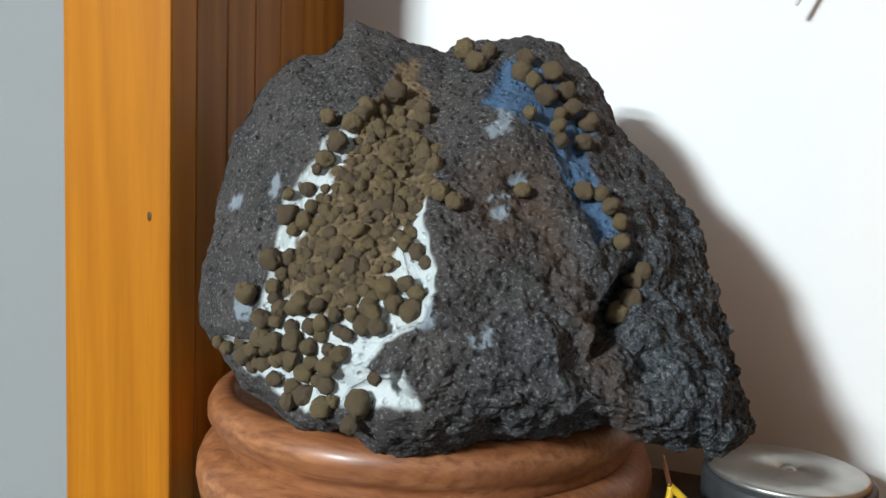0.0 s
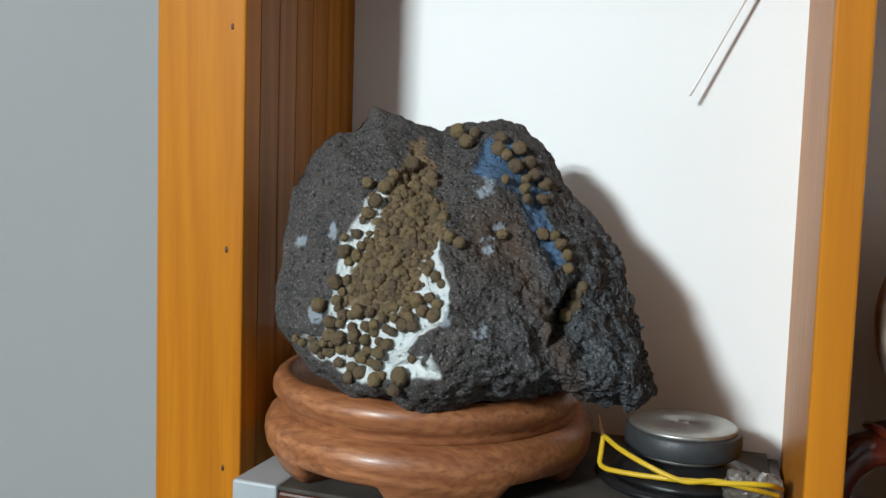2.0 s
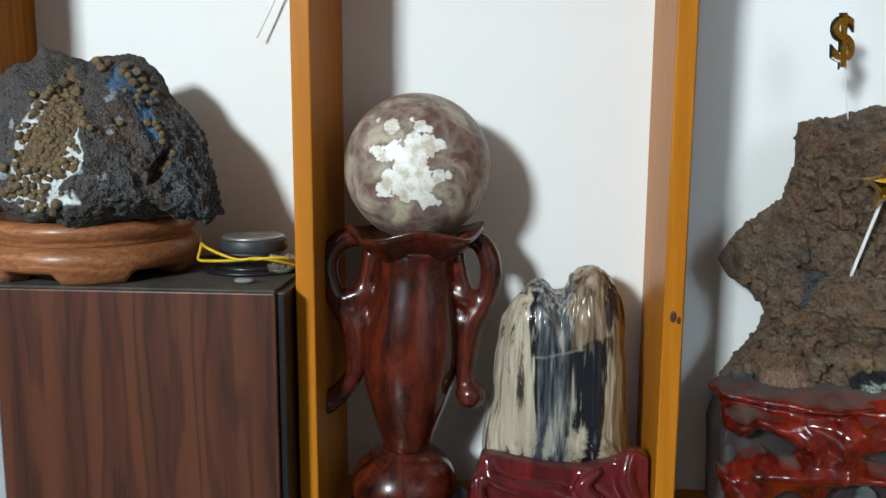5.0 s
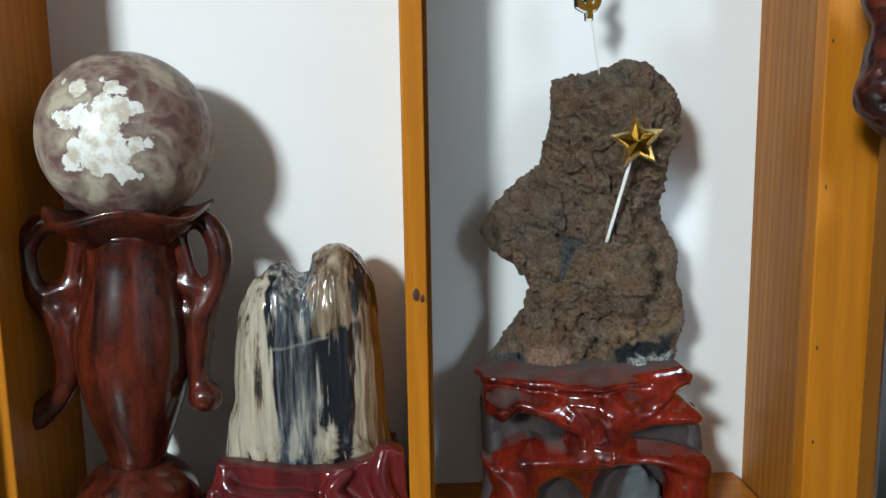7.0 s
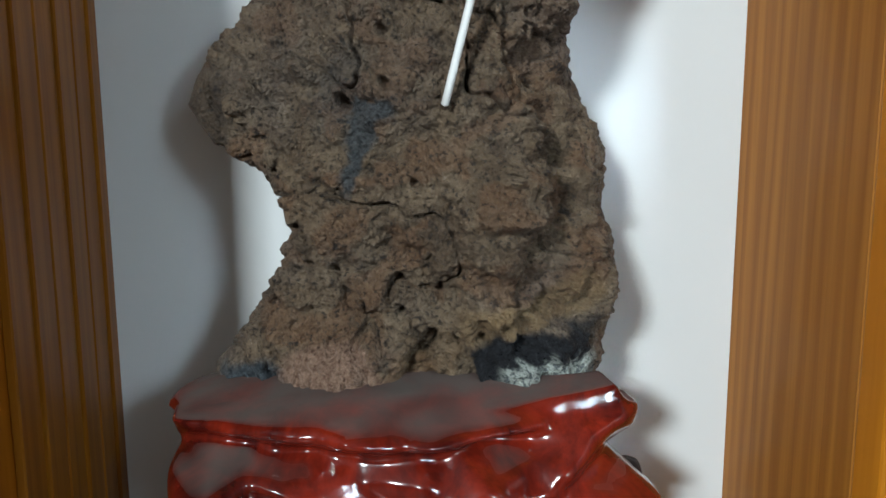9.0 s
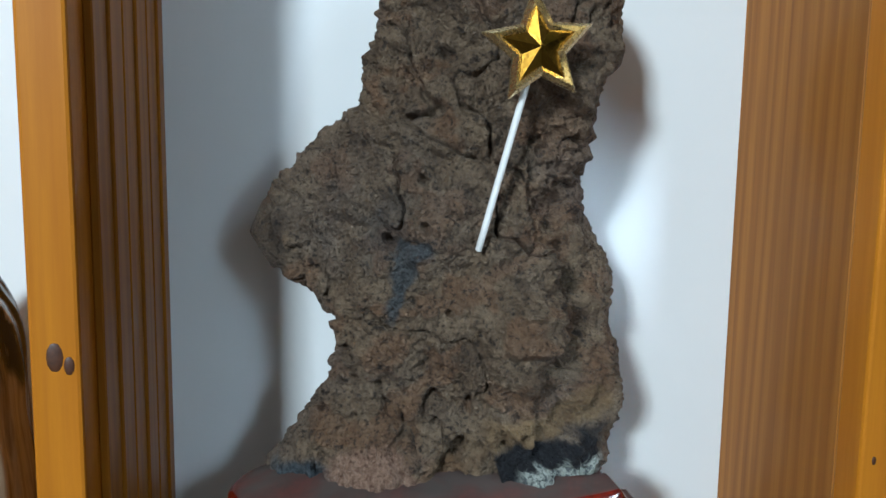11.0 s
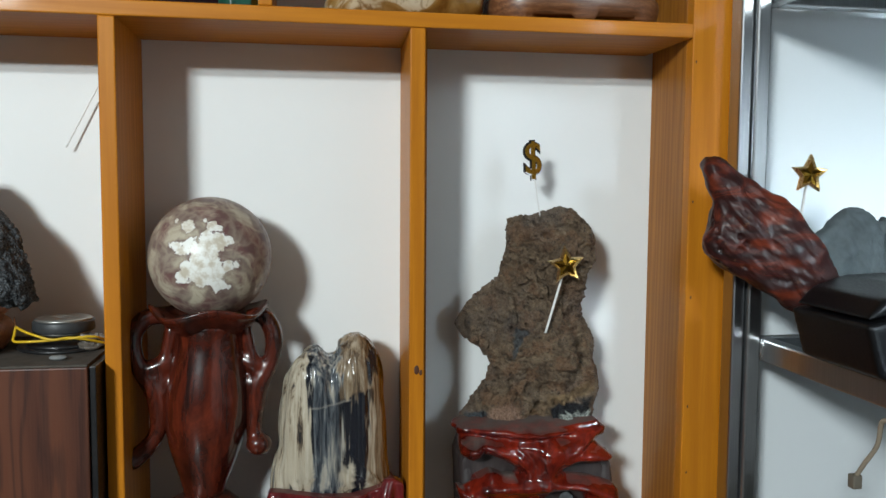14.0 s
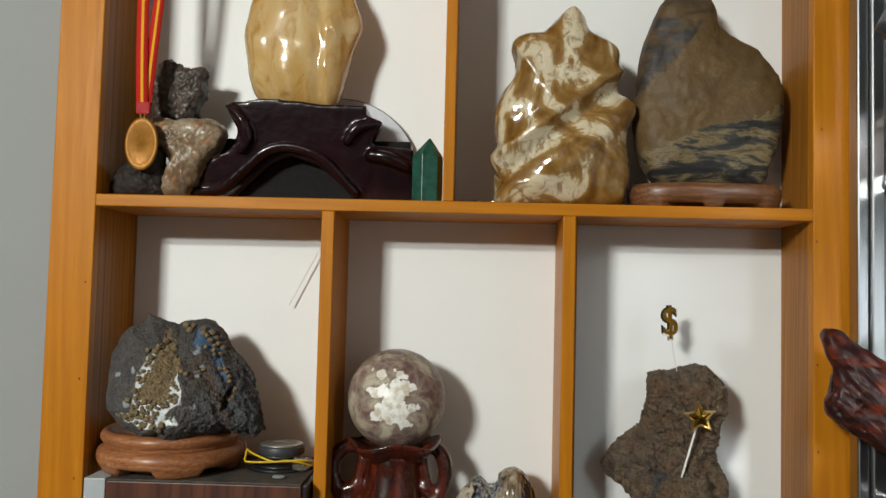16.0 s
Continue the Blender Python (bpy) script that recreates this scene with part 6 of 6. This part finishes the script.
# ---- metal rack beside the cabinet ----
BRUSHED = Nodes("brushed_steel", 0.3, 1.0)
BRUSHED.colour(BRUSHED.mix(BRUSHED.noise(500, 2, 0.5, BRUSHED.mapped((1, 1, 0.02))), (0.52, 0.53, 0.54), (0.36, 0.37, 0.38)))
BRUSHED = BRUSHED.mat
SHEET = simple("dark_steel_sheet", (0.10, 0.115, 0.125), 0.4, 0.4, vary=0.2, size=20)
WELD = simple("bright_weld", (0.75, 0.77, 0.78), 0.25, 1.0, vary=0.3, size=400, bump=0.6)


def rack():
    r = thing("metal_rack", 1.2, -0.2, 0, "brushed steel rack of square tube with dark sheet shelves", "rack")
    inv = pose(-1.2, 0.2, 0)
    bar = lambda name, *b: part(name, bm_mesh(name, box_bm(*b, 0.003), BRUSHED), r, "", inv)
    for x0, y0 in ((0.980, 0.296), (1.42, 0.296), (0.980, -0.95), (1.42, -0.95)):
        bar("upright", x0 + 0.0005, x0 + 0.0225, y0, y0 + 0.036, 0.0, 2.45)
    # a second narrow channel clamped beside the front upright
    bar("channel", 0.9805 - 0.0195, 0.9795, 0.304, 0.336, 0.0, 2.45)
    for z in (0.30, 0.700, 1.113, 1.628, 2.15):
        bar("rail", 1.003, 1.026, -0.95, 0.330, z, z + 0.033)
        bar("rail", 1.396, 1.419, -0.95, 0.330, z, z + 0.033)
        bar("cross_rail", 1.0265, 1.3955, 0.308, 0.330, z, z + 0.0325)
        part("sheet", bm_mesh("sheet", box_bm(1.0265, 1.3955, -0.93, 0.3075, z + 0.024, z + 0.031, 0.001), SHEET), r, "dark steel sheet", inv)
        v, f = ball((1.0035, 0.293, z + 0.018), (0.004, 0.004, 0.016), 16, 12)
        v = np.array(v)
        part("weld", mesh("weld", v + 0.0015 * fbm(v, 0.004, 2, 0.5, 3)[:, None], f, WELD), r, "bright weld bead", inv)


rack()


def root_material():
    m = Nodes("dark_red_polished_root", 0.45, spec=0.28, coat=0.06, coat_rough=0.2)
    src = m.mapped((0.3, 1, 1), (0, 42, 0))
    w = m.noise(30, 5, 0.62, src, 1.0)
    f = m.noise(110, 4, 0.65)
    c = m.ramp(w, [(0.34, (0.010, 0.004, 0.004)), (0.50, (0.030, 0.007, 0.006)), (0.66, (0.150, 0.026, 0.010)), (0.78, (0.040, 0.009, 0.006))])
    c = m.mix(m.ramp(f, [(0.62, 0.0), (0.76, 0.55)]), c, (0.20, 0.10, 0.05))
    m.colour(c)
    return m.bump(w, 0.25, 0.002).mat


def root_relief(p):
    q = p.copy()
    s = q[:, 0] * 0.70 - (q[:, 2] - 1.3) * 0.71
    c = q[:, 0] * 0.71 + (q[:, 2] - 1.3) * 0.70
    w = np.stack([s * 0.40, q[:, 1] * 0.6, c], 1)
    pit, i = cells(p, 0.014, 91)
    low = smooth(0.01, -0.02, c)
    return 0.0046 * fbm(w, 0.030, 4, 0.50, 33) + 0.007 * fbm(p, 0.06, 3, 0.5, 34) - low * np.where(i > 0.5, 0.004 * (1 - smooth(0.05, 0.4, pit)), 0)


def root_wood():
    ob = thing("polished_root", 0.95, 0.24, 0, "dark red polished root wood leaning on the rack shelf", "root", rz=-18)
    out = [(-0.066, 1.397), (-0.052, 1.404), (-0.032, 1.399), (-0.014, 1.386), (0.036, 1.354), (0.078, 1.312), (0.115, 1.257), (0.135, 1.200), (0.130, 1.152), (0.100, 1.160), (0.074, 1.191), (0.040, 1.209), (-0.001, 1.230), (-0.044, 1.258), (-0.066, 1.294), (-0.056, 1.350)]
    me, _, _ = stone_mesh("root_body", out, (0.01, 1.300), 0.034, 0.034, root_material(), 260, 80, 0, (0.8, 0.7), root_relief, None, True, None, 1.148)
    part("root_body", me, ob)


root_wood()
GREYROCK = simple("slate_grey_stone", (0.070, 0.085, 0.090), 0.8, vary=0.45, size=30, bump=0.4)
rough_stone("grey_ridge_stone", 1.13, 0.275, [(-0.066, 1.285), (-0.040, 1.320), (-0.015, 1.340), (0.020, 1.338), (0.038, 1.322), (0.046, 1.326), (0.044, 1.308), (0.075, 1.292), (0.105, 1.312), (0.125, 1.330), (0.150, 1.310), (0.190, 1.250), (0.210, 1.146), (-0.050, 1.146), (-0.060, 1.220)],
            (0.03, 1.22), 0.022, 0.018, GREYROCK, "slate grey ridge-shaped stone on the rack shelf", "stone", (0.005, 0.0015), (0.03, 0.008), 160, 40, floor=1.1445)
star_pick(1.000, 0.190, 1.384, 0.054, 3, (1.012, 0.235, 1.282), "gold star cake topper on a thin stick above grey stone")
LEATHER = simple("black_leather", (0.0040, 0.0040, 0.0045), 0.36, vary=0.3, size=260, bump=0.25)
LEATHER.node_tree.nodes["Principled BSDF"].inputs["Specular IOR Level"].default_value = 0.18


def leather_case():
    s = thing("black_leather_case", 1.09, 0.085, 1.144, "black leather case lying on the rack shelf", "case")
    body = [(-0.130, 0.070), (-0.112, 0.010), (-0.090, 0.0005), (0.200, 0.0005), (0.200, 0.088), (-0.05, 0.085)]
    carved("body", [slab(body, -0.075, 0.075)], LEATHER, s, "", 0.004, 5)
    carved("lid", [slab([(-0.128, 0.074), (-0.105, 0.098), (-0.060, 0.112), (0.0, 0.114), (0.200, 0.104), (0.200, 0.090), (-0.05, 0.087)], -0.070, 0.070)], LEATHER, s, "rounded black lid", 0.004, 6)
    part("seam", mesh("seam", *tube([(-0.10, -0.074, 0.060), (0.0, -0.0765, 0.055), (0.10, -0.0765, 0.050), (0.19, -0.076, 0.050)], [0.0012] * 4, 20, 8), simple("pale_thread", (0.20, 0.20, 0.19), 0.6)), s, "pale stitched seam")


leather_case()


def rack_cable():
    s = thing("beige_cable", 1.0, 0.02, 1.11, "short beige cable hanging from the rack rail", "cable")
    mat = simple("beige_cord", (0.27, 0.22, 0.16), 0.6, vary=0.2, size=200)
    part("cord", mesh("cord", *tube([(0.012, -0.008, -0.0015), (-0.004, -0.002, -0.006), (-0.006, 0.006, -0.012), (-0.004, 0.014, -0.040), (-0.010, 0.026, -0.065), (-0.014, 0.034, -0.082)], [0.003, 0.003, 0.003, 0.0028, 0.0028, 0.0028], 40, 10), mat), s)
    part("plug", bm_mesh("plug", box_bm(-0.020, -0.008, 0.030, 0.042, -0.098, -0.081, 0.002), simple("grey_plug", (0.16, 0.14, 0.11), 0.4)), s, "small clear grey plug")
    ring = [(0.014 + 0.0245 * math.cos(a), -0.010, 0.0195 + 0.0225 * math.sin(a)) for a in np.linspace(0, 2 * math.pi, 13)]
    part("loop", mesh("loop", *tube(ring, [0.0028] * 13, 40, 8), mat), s, "cord loop round the rail")


rack_cable()


def mottled_material():
    m = Nodes("green_speckled_stone", 0.45, coat=0.2)
    n = m.noise(70, 5, 0.7)
    c = m.ramp(n, [(0.36, (0.012, 0.014, 0.007)), (0.50, (0.034, 0.034, 0.016)), (0.62, (0.09, 0.076, 0.035)), (0.75, (0.028, 0.03, 0.017))])
    m.colour(c)
    return m.bump(n, 0.3, 0.0015).mat


def round_boulder():
    ob = thing("green_round_stone", 1.052, 0.215, 0.731, "round dark green speckled stone on the lower rack shelf", "stone")
    v, f = ball((0, 0, 0.090), (0.084, 0.066, 0.092), 64, 44)
    v = np.array(v)
    v = v * (1 + 0.03 * fbm(v, 0.05, 3, 0.5, 6))[:, None]
    v[:, 2] = np.maximum(v[:, 2], 0.0005)
    part("stone", mesh("stone", v, f, mottled_material()), ob)


round_boulder()


def slate_crystal_material():
    m = Nodes("blue_grey_polished_stone", 0.42, spec=0.35, coat=0.06)
    n = m.noise(16, 5, 0.62, None, 1.0)
    f = m.noise(60, 5, 0.65)
    c = m.ramp(n, [(0.32, (0.030, 0.042, 0.052)), (0.48, (0.085, 0.110, 0.128)), (0.62, (0.20, 0.235, 0.25)), (0.72, (0.09, 0.115, 0.13))])
    c = m.mix(m.ramp(f, [(0.62, 0.0), (0.74, 0.5)]), c, (0.10, 0.055, 0.030))
    m.colour(c)
    return m.bump(f, 0.12, 0.0008).mat


rough_stone("blue_grey_stone", 1.02, 0.14, [(-0.100, 1.856), (-0.070, 1.905), (-0.045, 1.960), (-0.010, 1.985), (0.060, 1.995), (0.200, 2.010), (0.240, 1.940), (0.220, 1.790), (0.080, 1.762), (-0.010, 1.766), (-0.030, 1.775), (-0.060, 1.812)],
            (0.06, 1.885), 0.075, 0.065, slate_crystal_material(), "angular polished blue-grey stone on a wooden plank", "stone", (0.004, 0.001), (0.06, 0.012), 180, 50, (0.7, 0.5), floor=1.7575, sharp=True)
LIGHTWOOD = warm_wood("pale_plank_wood", (0.50, 0.30, 0.13), (0.40, 0.22, 0.09), (0.28, 0.14, 0.05))
structure_plank = thing("wooden_plank", 1.1, 0.05, 1.745, "pale wooden plank laid over two red boxes", "plank")
part("board", bm_mesh("board", box_bm(-0.082, 0.16, -0.33, 0.240, 0.0, 0.0125, 0.002), LIGHTWOOD), structure_plank)
BOXWOOD = warm_wood("red_varnished_box_wood", (0.26, 0.060, 0.014), (0.17, 0.036, 0.010), (0.07, 0.014, 0.006), 0.6)


def wooden_box(y, depth, label):
    s = thing("wooden_box", 1.1, y, 1.6605, label, "box", "red wooden boxes on the rack")
    part("body", bm_mesh("body", box_bm(-0.078, 0.12, -depth / 2, depth / 2, 0.0, 0.084, 0.009, 4), BOXWOOD), s)
    part("panel", bm_mesh("panel", box_bm(-0.0805, -0.077, -depth / 2 + 0.018, depth / 2 - 0.018, 0.014, 0.070, 0.0015), BOXWOOD), s, "raised front panel")


wooden_box(0.195, 0.15, "dark red varnished wooden box under the plank")
wooden_box(0.035, 0.15, "red-brown varnished wooden box with raised panel")
wooden_box(-0.200, 0.22, "red-brown varnished wooden box with raised panel")
